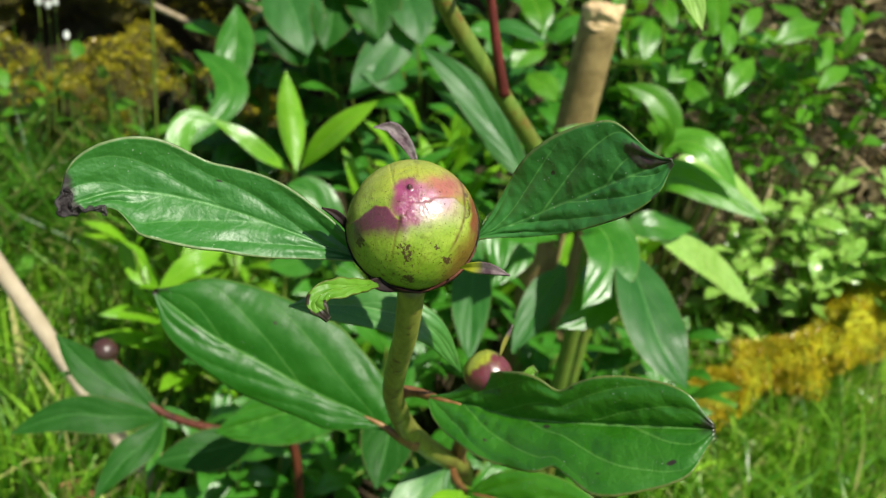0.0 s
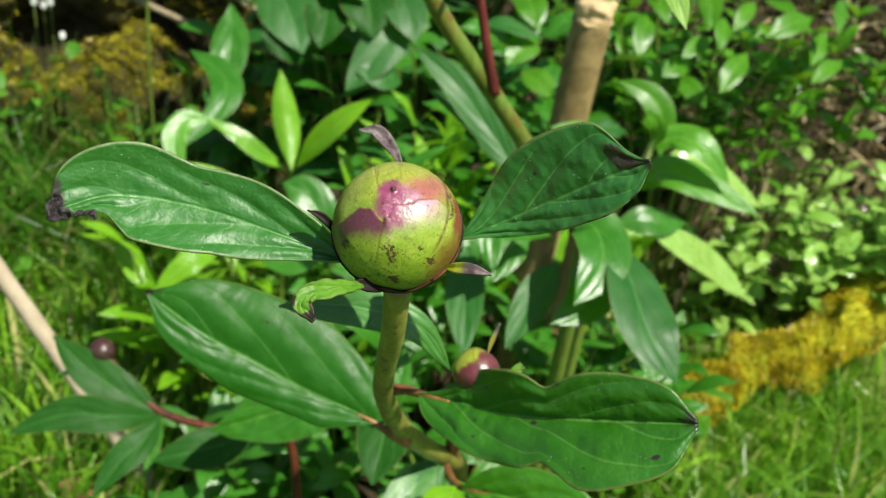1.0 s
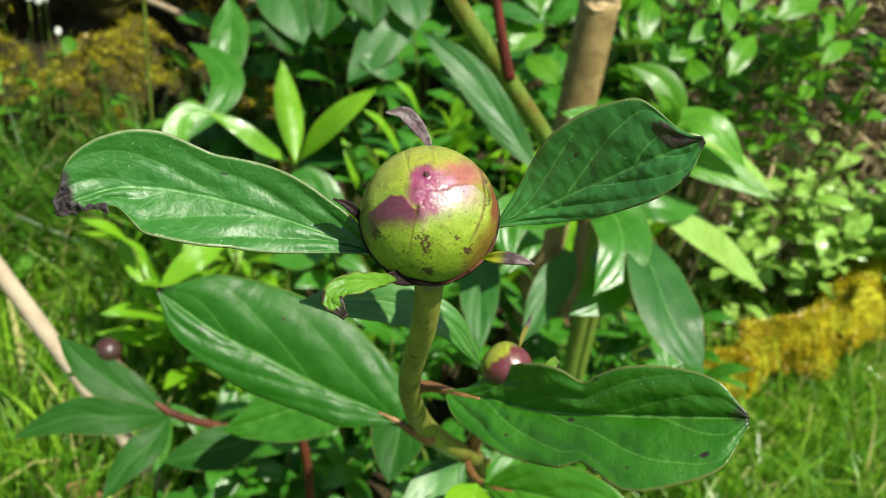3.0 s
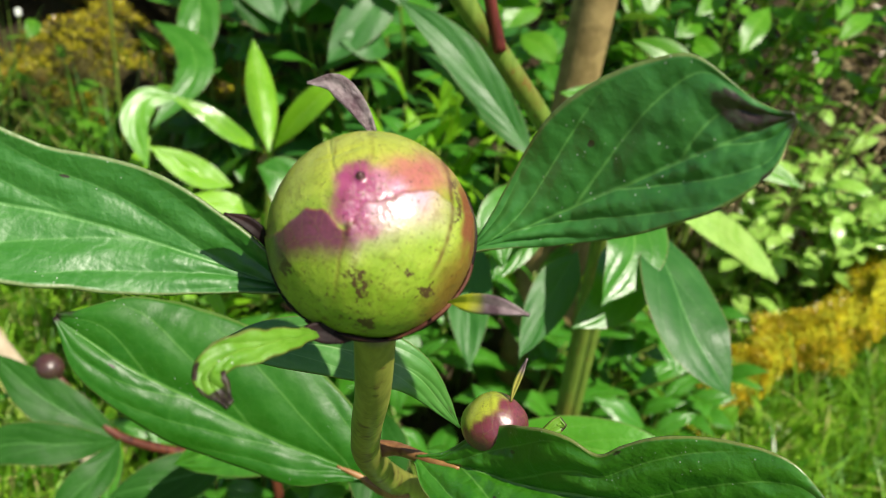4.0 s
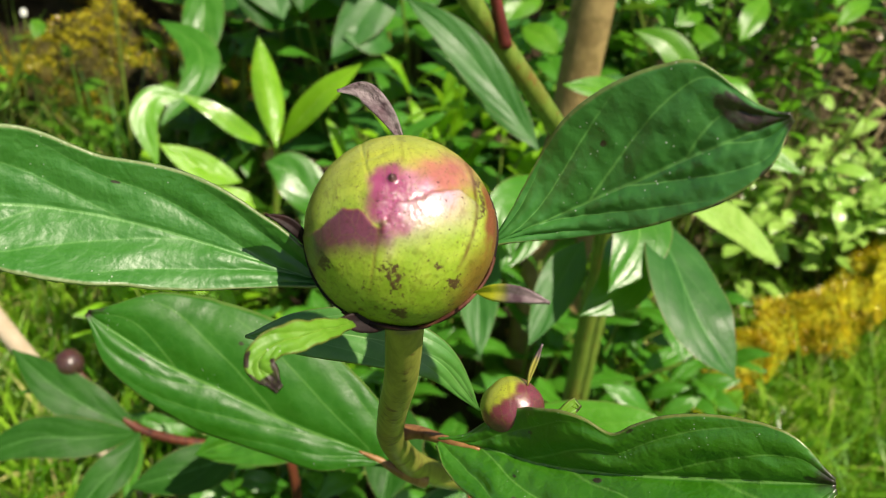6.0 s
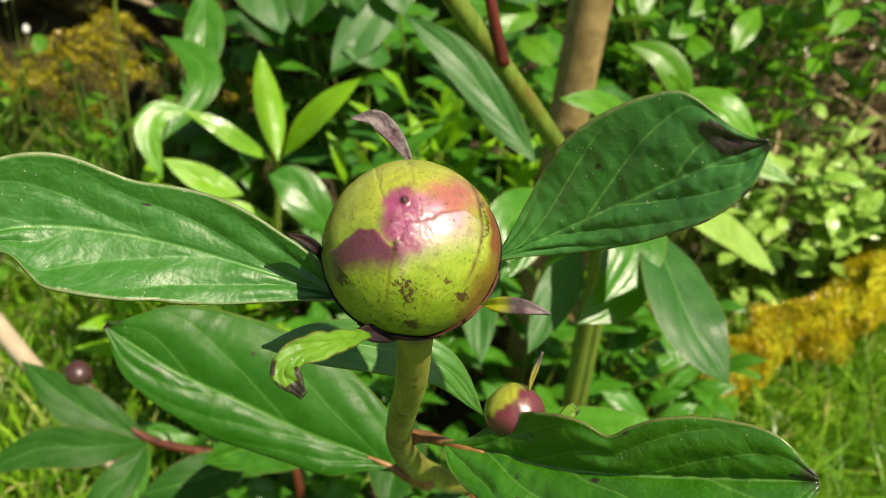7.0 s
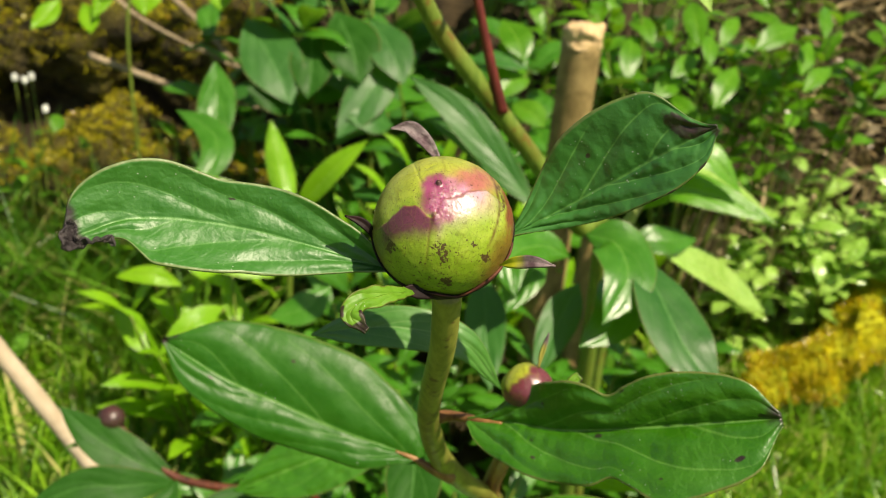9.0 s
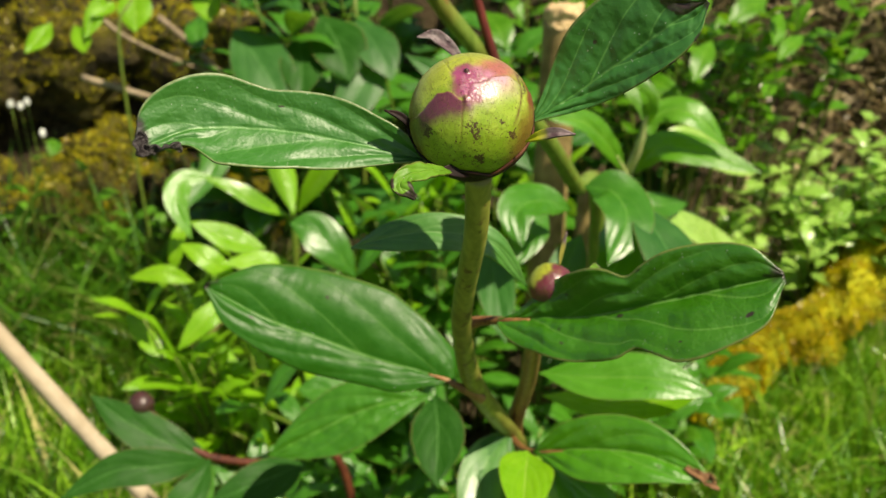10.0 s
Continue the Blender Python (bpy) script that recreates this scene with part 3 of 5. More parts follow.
    crack = front * math.exp(-((x + 0.15 - 0.22 * y) / 0.016) ** 2) * step(-0.75, -0.2, y) * step(0.15, 0.0, y)
    color = blend(color, (0.13, 0.060, 0.018), 0.65 * crack)
    rim = front * math.exp(-((x - 0.80 + 0.5 * (y - 0.30) ** 2) / 0.020) ** 2) * step(-0.5, -0.2, y) * step(0.9, 0.7, y)
    color = blend(color, (0.09, 0.012, 0.016), min(1.0, 0.75 + 0.5 * fine) * rim)
    return color, max(brown, nub)


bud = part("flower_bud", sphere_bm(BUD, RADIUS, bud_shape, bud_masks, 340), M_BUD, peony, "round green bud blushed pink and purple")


def cup(points, widths, lift=1.03, material=M_CALYX, label=""):
    """A sepal that hugs the bud: a strip laid over it through points given in radii."""
    line = spline([Vector(p).normalized() for p in points], 20)
    bm = bmesh.new()
    layer = bm.loops.layers.uv.new("UVMap")
    rows = []
    for k, d in enumerate(line):
        d = d.normalized()
        way = (line[min(k + 1, 20)] - line[max(k - 1, 0)]).normalized()
        out = d.cross(way).normalized()
        w = along(widths, k / 20)
        rows.append([(bm.verts.new(BUD + AXES @ ((d + out * w * v).normalized() * lift * (1 + 0.012 * abs(v))) * RADIUS), k / 20, v * 0.5 + 0.5) for v in (-1, -0.5, 0, 0.5, 1)])
    for a, b in zip(rows, rows[1:]):
        for j in range(4):
            f = bm.faces.new((a[j][0], a[j + 1][0], b[j + 1][0], b[j][0]))
            for loop, corner in zip(f.loops, (a[j], a[j + 1], b[j + 1], b[j])):
                loop[layer].uv = corner[1:]
    ob = part("sepal", bm, material, bud, label)
    m = ob.modifiers.new("thickness", "SOLIDIFY")
    m.thickness = 0.0005
    return ob


cup([(0.05, -1, -0.05), (-0.50, -0.85, 0.05), (-0.86, -0.48, -0.08), (-1.0, 0.0, -0.05)], [0.20, 0.26, 0.18, 0.02], 1.006, label="dark wine-red sepal hugging the bud")
cup([(0.0, -1, -0.05), (0.5, -0.84, 0.05), (0.82, -0.55, 0.02), (0.93, -0.3, 0.0)], [0.20, 0.22, 0.11, 0.01], 1.006, M_CALYX_ROSE, label="rusty sepal hugging the bud")
cup([(0.1, -1, -0.1), (-0.25, -0.95, 0.20), (-0.66, -0.82, 0.24)], [0.26, 0.22, 0.05], 1.014, label="dark wine-red sepal hugging the bud")
cup([(0.1, -1, 0.0), (0.6, -0.7, -0.4), (0.95, -0.1, -0.3), (0.88, 0.5, -0.3)], [0.3, 0.40, 0.20, 0.03], 1.006, label="dark wine-red sepal hugging the bud")
leaf(bud, M_SEPAL_GREY, [(-0.0380, 0.2142, 0.6194), (-0.0413, 0.2169, 0.6237), (-0.0446, 0.2197, 0.6261), (-0.0471, 0.2204, 0.6270), (-0.0509, 0.2204, 0.6264)], 0.0039, (-0.2, -0.85, 0.5), 18, 0.10, 0.0, nu=18, name="sepal", label="grey-purple withered sepal", thick=0.0004)
leaf(bud, M_SEPAL, [(-0.0256, 0.1888, 0.6072), (-0.0230, 0.1854, 0.6097), (-0.0194, 0.1826, 0.6115), (-0.0149, 0.1811, 0.6116)], 0.0030, TOWARD, 18, 0.05, 0.0, nu=18, name="sepal", label="purple pointed sepal, yellow-green at its base", thick=0.0005)
leaf(bud, M_CALYX, [(-0.0535, 0.1994, 0.6061), (-0.0549, 0.1991, 0.6094), (-0.0574, 0.1993, 0.6113), (-0.0606, 0.1991, 0.6125)], 0.0022, TOWARD, 20, 0.05, 0.0, nu=14, name="sepal", label="wine-red hooked sepal", thick=0.0005)
ragged = leaf(bud, M_SEPAL_GREEN, [(-0.0446, 0.1877, 0.6000), (-0.0509, 0.1806, 0.6028), (-0.0558, 0.1768, 0.6035), (-0.0580, 0.1741, 0.6024), (-0.0568, 0.1720, 0.6010), (-0.0547, 0.1701, 0.5999)], 0.005, (0.0, -0.75, 0.65), 10, 0.10, 0.1, [0.0008, 0.0018, 0.0024, 0.0025, 0.0024, 0.0023, 0.0018, 0.0010], [0.0007, 0.0018, 0.0024, 0.0023, 0.0024, 0.0022, 0.0014, 0.0004], nu=48, nv=8, name="sepal", label="small green leafy sepal with browned end", thick=0.0005)
for v in ragged.data.vertices:
    v.co += Vector((noise.noise(v.co * 380), noise.noise(v.co * 380 + Vector((7, 0, 0))), noise.noise(v.co * 380 + Vector((0, 7, 0))))) * 0.0006

leaf(bud, M_CALYX, [(-0.0384, 0.1904, 0.5978), (-0.0416, 0.1891, 0.5991), (-0.0447, 0.1880, 0.6001), (-0.0477, 0.1871, 0.6005)], 0.0034, (0.0, -0.8, 0.6), 12, 0.10, 0.1, nu=16, name="sepal", label="black withered sepal base under the bud", thick=0.0006)

# four large leaves
leaf(peony, M_LEFT, [(-0.0502, 0.2011, 0.5984), (-0.0641, 0.2029, 0.6013), (-0.0818, 0.2052, 0.6046), (-0.0989, 0.2064, 0.6060), (-0.1115, 0.2041, 0.6060), (-0.1225, 0.1989, 0.6032)], 0, (0.0, -0.80, 0.60), 2, 0.08, -0.42, [0.0009, 0.0020, 0.0031, 0.0045, 0.0059, 0.0076, 0.0091, 0.0103, 0.0109, 0.0119, 0.0123, 0.0124, 0.0122, 0.0119, 0.0111, 0.0086, 0.0052, 0.0037, 0.0033, 0.0027, 0.0016], [0.0011, 0.0034, 0.0051, 0.0065, 0.0076, 0.0089, 0.0099, 0.0104, 0.0104, 0.0101, 0.0099, 0.0107, 0.0118, 0.0125, 0.0126, 0.0123, 0.0116, 0.0106, 0.0093, 0.0071, 0.0030], 130, 16, 0.6, quilt=0.036, veins=3.4, sweep=0.55, label="large deep green leaf with a withered dark tip", thick=0.0005)
withered = leaf(peony, M_WITHER, [(-0.1224, 0.2005, 0.6064), (-0.1220, 0.1982, 0.6045), (-0.1207, 0.1965, 0.6029), (-0.1182, 0.1972, 0.6032), (-0.1158, 0.1980, 0.6038), (-0.1141, 0.1986, 0.6039), (-0.1129, 0.1982, 0.6024)], 0.0041, (0.25, -0.8, 0.5), 22, 0.30, -0.3, [0.0003, 0.0008, 0.0016, 0.0021, 0.0014, 0.0010, 0.0010, 0.0008, 0.0010, 0.0009, 0.0003], [0.0003, 0.0008, 0.0017, 0.0019, 0.0010, 0.0007, 0.0007, 0.0006, 0.0010, 0.0010, 0.0003], nu=64, nv=6, name="withered_edge", label="black shrivelled leaf tip and edge", thick=0.0006)
for v in withered.data.vertices:
    v.co += Vector((noise.noise(v.co * 520), noise.noise(v.co * 520 + Vector((7, 0, 0))), noise.noise(v.co * 520 + Vector((0, 7, 0))))) * 0.0016
leaf(peony, M_RIGHT, [(-0.0214, 0.2046, 0.6073), (-0.0102, 0.2034, 0.6152), (-0.0001, 0.1988, 0.6249), (0.0090, 0.1932, 0.6348), (0.0170, 0.1896, 0.6420)], 0, (-0.2, -0.85, 0.45), 2, 0.05, -0.14, [0.0006, 0.0042, 0.0084, 0.0120, 0.0145, 0.0157, 0.0159, 0.0151, 0.0128, 0.0046, 0.0006], [0.0006, 0.0020, 0.0039, 0.0055, 0.0068, 0.0076, 0.0080, 0.0082, 0.0073, 0.0052, 0.0006], 120, 16, 2.1, quilt=0.030, veins=3.2, sweep=0.60, label="large dark green leaf with a blackened tip", thick=0.0005)
leaf(peony, M_LOWLEFT, [(-0.0292, 0.2841, 0.4716), (-0.0390, 0.2863, 0.4758), (-0.0625, 0.2906, 0.4817), (-0.0861, 0.2952, 0.4901), (-0.1060, 0.2989, 0.4974), (-0.1281, 0.3052, 0.5091)], 0, (0.0, -0.80, 0.60), 20, 0.04, 0.32, [0.0007, 0.0022, 0.0054, 0.0112, 0.0120, 0.0138, 0.0153, 0.0142, 0.0124, 0.0097, 0.0011], [0.0007, 0.0112, 0.0170, 0.0239, 0.0292, 0.0298, 0.0288, 0.0272, 0.0250, 0.0183, 0.0013], 130, 16, 4.0, quilt=0.020, veins=3.4, sweep=0.60, label="large green leaf lit along its lower half", thick=0.0006)
leaf(peony, M_LOWRIGHT, [(-0.0208, 0.2404, 0.5260), (-0.0090, 0.2330, 0.5311), (0.0025, 0.2241, 0.5356), (0.0171, 0.2131, 0.5450), (0.0352, 0.2032, 0.5550), (0.0526, 0.1943, 0.5643)], 0, (0.0, -0.80, 0.60), 31, 0.05, 0.08, [0.0007, 0.0015, 0.0027, 0.0055, 0.0086, 0.0114, 0.0134, 0.0147, 0.0156, 0.0162, 0.0164, 0.0149, 0.0110, 0.0136, 0.0158, 0.0166, 0.0164, 0.0155, 0.0139, 0.0103, 0.0015], [0.0015, 0.0063, 0.0095, 0.0118, 0.0133, 0.0146, 0.0157, 0.0165, 0.0169, 0.0171, 0.0174, 0.0172, 0.0150, 0.0178, 0.0216, 0.0222, 0.0212, 0.0194, 0.0174, 0.0134, 0.0022], 130, 16, 1.2, quilt=0.034, veins=3.2, sweep=0.60, label="large glossy green leaf with a notched edge", thick=0.0006)
part("petiole", tube([(-0.0311, 0.2476, 0.5208), (-0.0256, 0.2460, 0.5230), (-0.0185, 0.2394, 0.5267), (-0.0115, 0.2341, 0.5297)], [0.0024, 0.0018, 0.0013, 0.0004], 8), M_STEM_RED, peony, "dark red petiole")
part("petiole", tube([(-0.0176, 0.2896, 0.4607), (-0.0255, 0.2846, 0.4690), (-0.0327, 0.2850, 0.4735), (-0.0401, 0.2860, 0.4761)], [0.0024, 0.0018, 0.0013, 0.0004], 8), M_STEM_RED, peony, "reddish petiole")

# arched leaf behind the stem, low leaves
leaf(peony, M_SATIN, [(-0.0698, 0.2414, 0.5539), (-0.0577, 0.2362, 0.5599), (-0.0420, 0.2326, 0.5629), (-0.0260, 0.2313, 0.5591), (-0.0130, 0.2350, 0.5416)], 0.0128, (0.0, -0.74, 0.67), 12, 0.04, 0.1, nu=64, nv=10, quilt=0.04, veins=3.0, sweep=0.6, label="arched leaf lit from above", thick=0.0005)
leaf(peony, M_LUSH, [(0.0149, 0.3258, 0.4042), (0.0342, 0.3122, 0.4151), (0.0583, 0.2966, 0.4227), (0.0849, 0.2807, 0.4188)], 0.0349, (0.0, -0.75, 0.65), 26, 0.05, 0.1, nu=80, nv=12, quilt=0.035, veins=3.0, sweep=0.6, label="glossy green lower leaf with a browned tip", thick=0.0005)
low_tip = leaf(peony, M_LITTER, [(0.0740, 0.2870, 0.4225), (0.0800, 0.2825, 0.4205), (0.0850, 0.2800, 0.4180), (0.0875, 0.2795, 0.4180)], 0.0055, (0.0, -0.75, 0.65), 20, 0.3, -0.2, nu=30, nv=5, name="withered_edge", label="brown shrivelled leaf tip", thick=0.0005)
for v in low_tip.data.vertices:
    v.co += Vector((noise.noise(v.co * 420), noise.noise(v.co * 420 + Vector((7, 0, 0))), noise.noise(v.co * 420 + Vector((0, 7, 0))))) * 0.0018
leaf(peony, M_BRIGHT, [(0.0122, 0.3261, 0.4041), (0.0079, 0.3098, 0.4039), (0.0017, 0.2807, 0.3999)], 0.0272, (-0.1, -0.8, 0.6), 18, 0.05, 0.1, nu=24, label="bright yellow-green lower leaf")
# two low leaves whose bright and pale greens carry the sun's glare
leaf(peony, M_GLOSSY, [(0.0150, 0.3400, 0.3950), (0.0330, 0.3200, 0.3850), (0.0480, 0.2950, 0.3650)], 0.0240, (0.1, -0.6, 0.8), 14, 0.05, 0.1, nu=24, label="low leaf below the stem, coloured bright for the sun on it")
leaf(peony, M_SATIN, [(0.0040, 0.3500, 0.4000), (-0.0100, 0.3250, 0.3920), (-0.0180, 0.2950, 0.3720)], 0.0230, (0.0, -0.6, 0.8), 14, 0.05, 0.1, nu=24, quilt=0.04)
leaf(peony, M_BLUE, [(0.0076, 0.3459, 0.3979), (-0.0012, 0.3332, 0.3926), (-0.0036, 0.3047, 0.3789)], 0.0244, (0.2, -0.7, 0.7), 10, 0.05, 0.1, nu=20)
leaf(peony, M_LUSH, [(0.0208, 0.3316, 0.3943), (0.0332, 0.3222, 0.3891), (0.0557, 0.2989, 0.3802)], 0.0271, (0.2, -0.8, 0.6), 10, 0.05, 0.1, nu=20)
part("petiole", tube([(0.0082, 0.3677, 0.3854), (0.0122, 0.3389, 0.3960), (0.0185, 0.3237, 0.4053), (0.0321, 0.3139, 0.4134)], [0.0030, 0.0022, 0.0014, 0.0005], 8), M_STEM_RED, peony, "reddish petiole")
leaf(peony, M_LUSH, [(0.0283, 0.3834, 0.4113), (0.0541, 0.3713, 0.4152), (0.0832, 0.3597, 0.4208), (0.1104, 0.3491, 0.4164)], 0.0280, (0.0, -0.6, 0.8), 14, 0.05, 0.1, nu=24, label="leaf in the shade of the leaf above")
leaf(peony, M_BRIGHT, [(0.0335, 0.3945, 0.3892), (0.0619, 0.3814, 0.3913), (0.0893, 0.3707, 0.3985), (0.1141, 0.3627, 0.4106)], 0.0215, (0.0, -0.5, 0.85), 14, 0.05, 0.1, nu=24)

# side bud on its own stem
SIDE = Vector((-0.0045, 0.2387, 0.5400))


def side_shape(x, y, z):
    return 0.03 * noise.noise(Vector((x, y, z)) * 2.0) + 0.02 * step(-0.02, 0.02, x + 0.2 * y - 0.1) + 0.05 * step(0.75, 1.0, y)


def side_masks(x, y, z):
    n = noise.noise(Vector((x, y, z)) * 4)
    color = blend((0.34, 0.38, 0.03), (0.15, 0.024, 0.040), step(0.85, 0.50, y - 0.75 * x + 0.3 * n))
    return blend(color, (0.12, 0.018, 0.042), step(0.1, -0.4, y - 0.3 * x + 0.2 * n)), 0.3 * step(0.2, 0.8, x) + 0.1


side_bud = part("side_bud", sphere_bm(SIDE, 0.0078, side_shape, side_masks, 64, 0.9), M_BUD_SMALL, peony, "small round bud, wine red below and green above")
leaf(side_bud, M_WICK, [(-0.0018, 0.2389, 0.5469), (-0.0013, 0.2399, 0.5507), (-0.0005, 0.2407, 0.5543), (0.0004, 0.2415, 0.5579)], 0.0015, TOWARD, 30, 0.02, 0.0, nu=12, name="sepal", label="thin upright sepal", thick=0.0006)
leaf(side_bud, M_SEPAL_GREEN, [(0.0013, 0.2285, 0.5425), (0.0040, 0.2260, 0.5485), (0.0075, 0.2276, 0.5518), (0.0069, 0.2262, 0.5493)], 0.0035, TOWARD, 10, 0.05, 0.0, nu=12, name="sepal", label="small green sepal", thick=0.0005)
part("side_stem", tube([(-0.0050, 0.2417, 0.5308), (-0.0003, 0.2734, 0.5011), (0.0075, 0.3161, 0.4524), (0.0123, 0.3615, 0.3968), (0.0200, 0.3888, 0.3600)], [0.0026, 0.0034, 0.0037, 0.0042, 0.0040], 12, 40), M_STEM_RED, peony, "brownish side stem")

# ---- second peony shoot: tall olive stem with a maroon petiole ----
tall = thing("peony_plant", (0.1485, 0.6829, 0.0), "tall peony shoot with an olive stem behind the bud", "plant")
part("stem", tube([(-0.0379, 0.4435, 0.6173), (-0.0230, 0.4515, 0.5930), (0.0070, 0.4629, 0.5569), (0.0404, 0.4819, 0.5146), (0.0765, 0.5291, 0.4612), (0.1112, 0.5859, 0.4043), (0.1485, 0.6829, -0.01)], [0.0044, 0.0046, 0.0048, 0.0050, 0.0054, 0.006, 0.007], 12, 60), M_STEM_OLIVE, tall)
part("petiole", tube([(0.0111, 0.4588, 0.5544), (0.0027, 0.4578, 0.5778), (-0.0100, 0.4588, 0.6182)], [0.0030, 0.0026, 0.0022], 8), M_STEM_MAROON, tall, "maroon petiole")
leaf(tall, M_BLUE, [(0.0473, 0.5381, 0.4723), (0.0234, 0.5533, 0.4954), (-0.0022, 0.5686, 0.5182), (-0.0324, 0.5808, 0.5348)], 0.0238, TOWARD, 16, nu=24, label="long leaf along the stem")
leaf(tall, M_BLUE, [(0.0528, 0.5543, 0.4611), (0.0350, 0.5654, 0.4779), (0.0135, 0.5765, 0.4940), (-0.0186, 0.5858, 0.5052)], 0.0224, TOWARD, 12, nu=20)
leaf(tall, M_PEONY, [(0.0694, 0.4781, 0.4798), (0.0833, 0.4660, 0.4808), (0.0853, 0.4403, 0.4739), (0.0696, 0.4174, 0.4572)], 0.0357, (0.1, -0.8, 0.6), 14, nu=28, nv=6, label="broad curled green leaf")
leaf(tall, M_PEONY, [(0.0630, 0.4820, 0.4630), (0.0441, 0.4770, 0.4716), (0.0253, 0.4574, 0.4730), (0.0262, 0.4392, 0.4582)], 0.0281, (-0.2, -0.7, 0.7), 18, 0.10, nu=28, nv=6, label="curled green leaf")
leaf(tall, M_BLUE, [(0.0986, 0.4644, 0.4728), (0.1026, 0.4377, 0.4670), (0.1113, 0.4058, 0.4527), (0.1282, 0.3883, 0.4348)], 0.0384, (0.25, -0.8, 0.55), 16, nu=28, nv=6, label="hanging blue-green leaf")
leaf(tall, M_PEONY, [(0.0893, 0.4947, 0.4637), (0.0924, 0.4665, 0.4551), (0.0821, 0.4399, 0.4471), (0.0614, 0.4250, 0.4378)], 0.0309, (-0.2, -0.8, 0.5), 16, nu=28, nv=6)
leaf(tall, M_BLUE, [(0.0695, 0.4768, 0.4491), (0.0571, 0.4583, 0.4348), (0.0402, 0.4264, 0.4165)], 0.0227, (-0.2, -0.8, 0.5), 16, nu=20)
leaf(tall, M_BLUE, [(0.0194, 0.5165, 0.4297), (0.0193, 0.4853, 0.4152), (0.0210, 0.4483, 0.3909)], 0.0262, (-0.2, -0.8, 0.5), 16, nu=20)
leaf(tall, M_PEONY, [(0.0541, 0.5026, 0.4515), (0.0402, 0.4888, 0.4452), (0.0282, 0.4701, 0.4305)], 0.0240, (-0.2, -0.8, 0.5), 16, nu=20)
# lighter shrub green on this peony leaf stands for sunlight
leaf(tall, M_SHRUB, [(0.1935, 0.7135, 0.3580), (0.2398, 0.7322, 0.3373), (0.2922, 0.7633, 0.2991), (0.3320, 0.7666, 0.2706)], 0.0371, (0.0, -0.6, 0.8), 14, nu=24, label="leaf coloured pale for the sun on it")

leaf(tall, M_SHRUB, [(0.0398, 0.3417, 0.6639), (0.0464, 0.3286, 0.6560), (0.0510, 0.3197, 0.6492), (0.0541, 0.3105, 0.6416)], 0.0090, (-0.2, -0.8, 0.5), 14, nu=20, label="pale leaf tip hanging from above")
part("petiole", tube([(-0.0100, 0.4588, 0.6182), (0.0040, 0.4196, 0.6632), (0.0265, 0.3666, 0.6752), (0.0402, 0.3415, 0.6636)], [0.002, 0.0018, 0.0015, 0.001], 8), M_STEM_MAROON, tall, "maroon petiole")

# fork of young leaves on the right
fork = thing("peony_plant", (0.1591, 0.6756, 0.0), "young forked peony shoot with pale green leaves", "plant")
part("stem", tube([(0.1591, 0.6756, -0.01), (0.1500, 0.6680, 0.2000), (0.1457, 0.6600, 0.3971)], [0.0050, 0.0046, 0.0042], 10, 20), M_STEM_OLIVE, fork)
part("stem", tube([(0.1460, 0.6605, 0.3900), (0.1457, 0.6600, 0.3971), (0.1474, 0.6450, 0.4215), (0.1515, 0.6350, 0.4484), (0.1534, 0.6280, 0.4828)], [0.0043, 0.0043, 0.0039, 0.0034, 0.0014], 10, 40), M_STEM_PALE, fork, "pale green forking stem")
leaf(fork, M_GLOSSY_MID, [(0.1456, 0.6400, 0.4253), (0.1237, 0.6300, 0.4559), (0.1014, 0.6200, 0.4749), (0.0715, 0.6100, 0.4813)], 0.0235, (-0.1, -0.7, 0.7), 16, nu=28, nv=6, quilt=0.05, veins=3.0, sweep=0.6)
leaf(fork, M_GLOSSY_MID, [(0.1534, 0.6450, 0.4247), (0.1672, 0.6350, 0.4482), (0.1931, 0.6200, 0.4503), (0.2378, 0.6000, 0.4389)], 0.0320, (0.0, -0.6, 0.8), 14, nu=28, nv=6, quilt=0.05, veins=3.0, sweep=0.6)
leaf(fork, M_GLOSSY_MID, [(0.1544, 0.6300, 0.4680), (0.1684, 0.6300, 0.4794), (0.1878, 0.6200, 0.4784), (0.2129, 0.6100, 0.4549)], 0.0265, (0.0, -0.6, 0.8), 14, nu=28, nv=6, quilt=0.05, veins=3.0, sweep=0.6)
leaf(fork, M_GLOSSY_MID, [(0.1537, 0.6300, 0.4667), (0.1530, 0.6250, 0.4858), (0.1405, 0.6200, 0.5002)], 0.0135, (-0.3, -0.8, 0.5), 20, nu=20)
part("petiole", tube([(0.1470, 0.6480, 0.4170), (0.1456, 0.6400, 0.4253), (0.1350, 0.6350, 0.4420)], [0.0026, 0.0020, 0.0008], 8), M_STEM_PALE, fork)
leaf(fork, M_FRESH, [(0.1935, 0.7260, 0.4207), (0.1912, 0.7427, 0.4499), (0.1763, 0.7535, 0.4665), (0.1485, 0.7595, 0.4726)], 0.0265, TOWARD, 16, nu=20)
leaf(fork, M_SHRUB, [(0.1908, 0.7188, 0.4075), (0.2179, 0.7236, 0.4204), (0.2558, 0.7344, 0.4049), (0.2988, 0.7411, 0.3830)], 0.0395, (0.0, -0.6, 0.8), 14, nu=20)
leaf(fork, M_PEONY, [(0.1681, 0.7172, 0.3604), (0.1973, 0.7172, 0.3651), (0.2361, 0.7335, 0.3595)], 0.0296, (0.0, -0.6, 0.8), 14, nu=20)

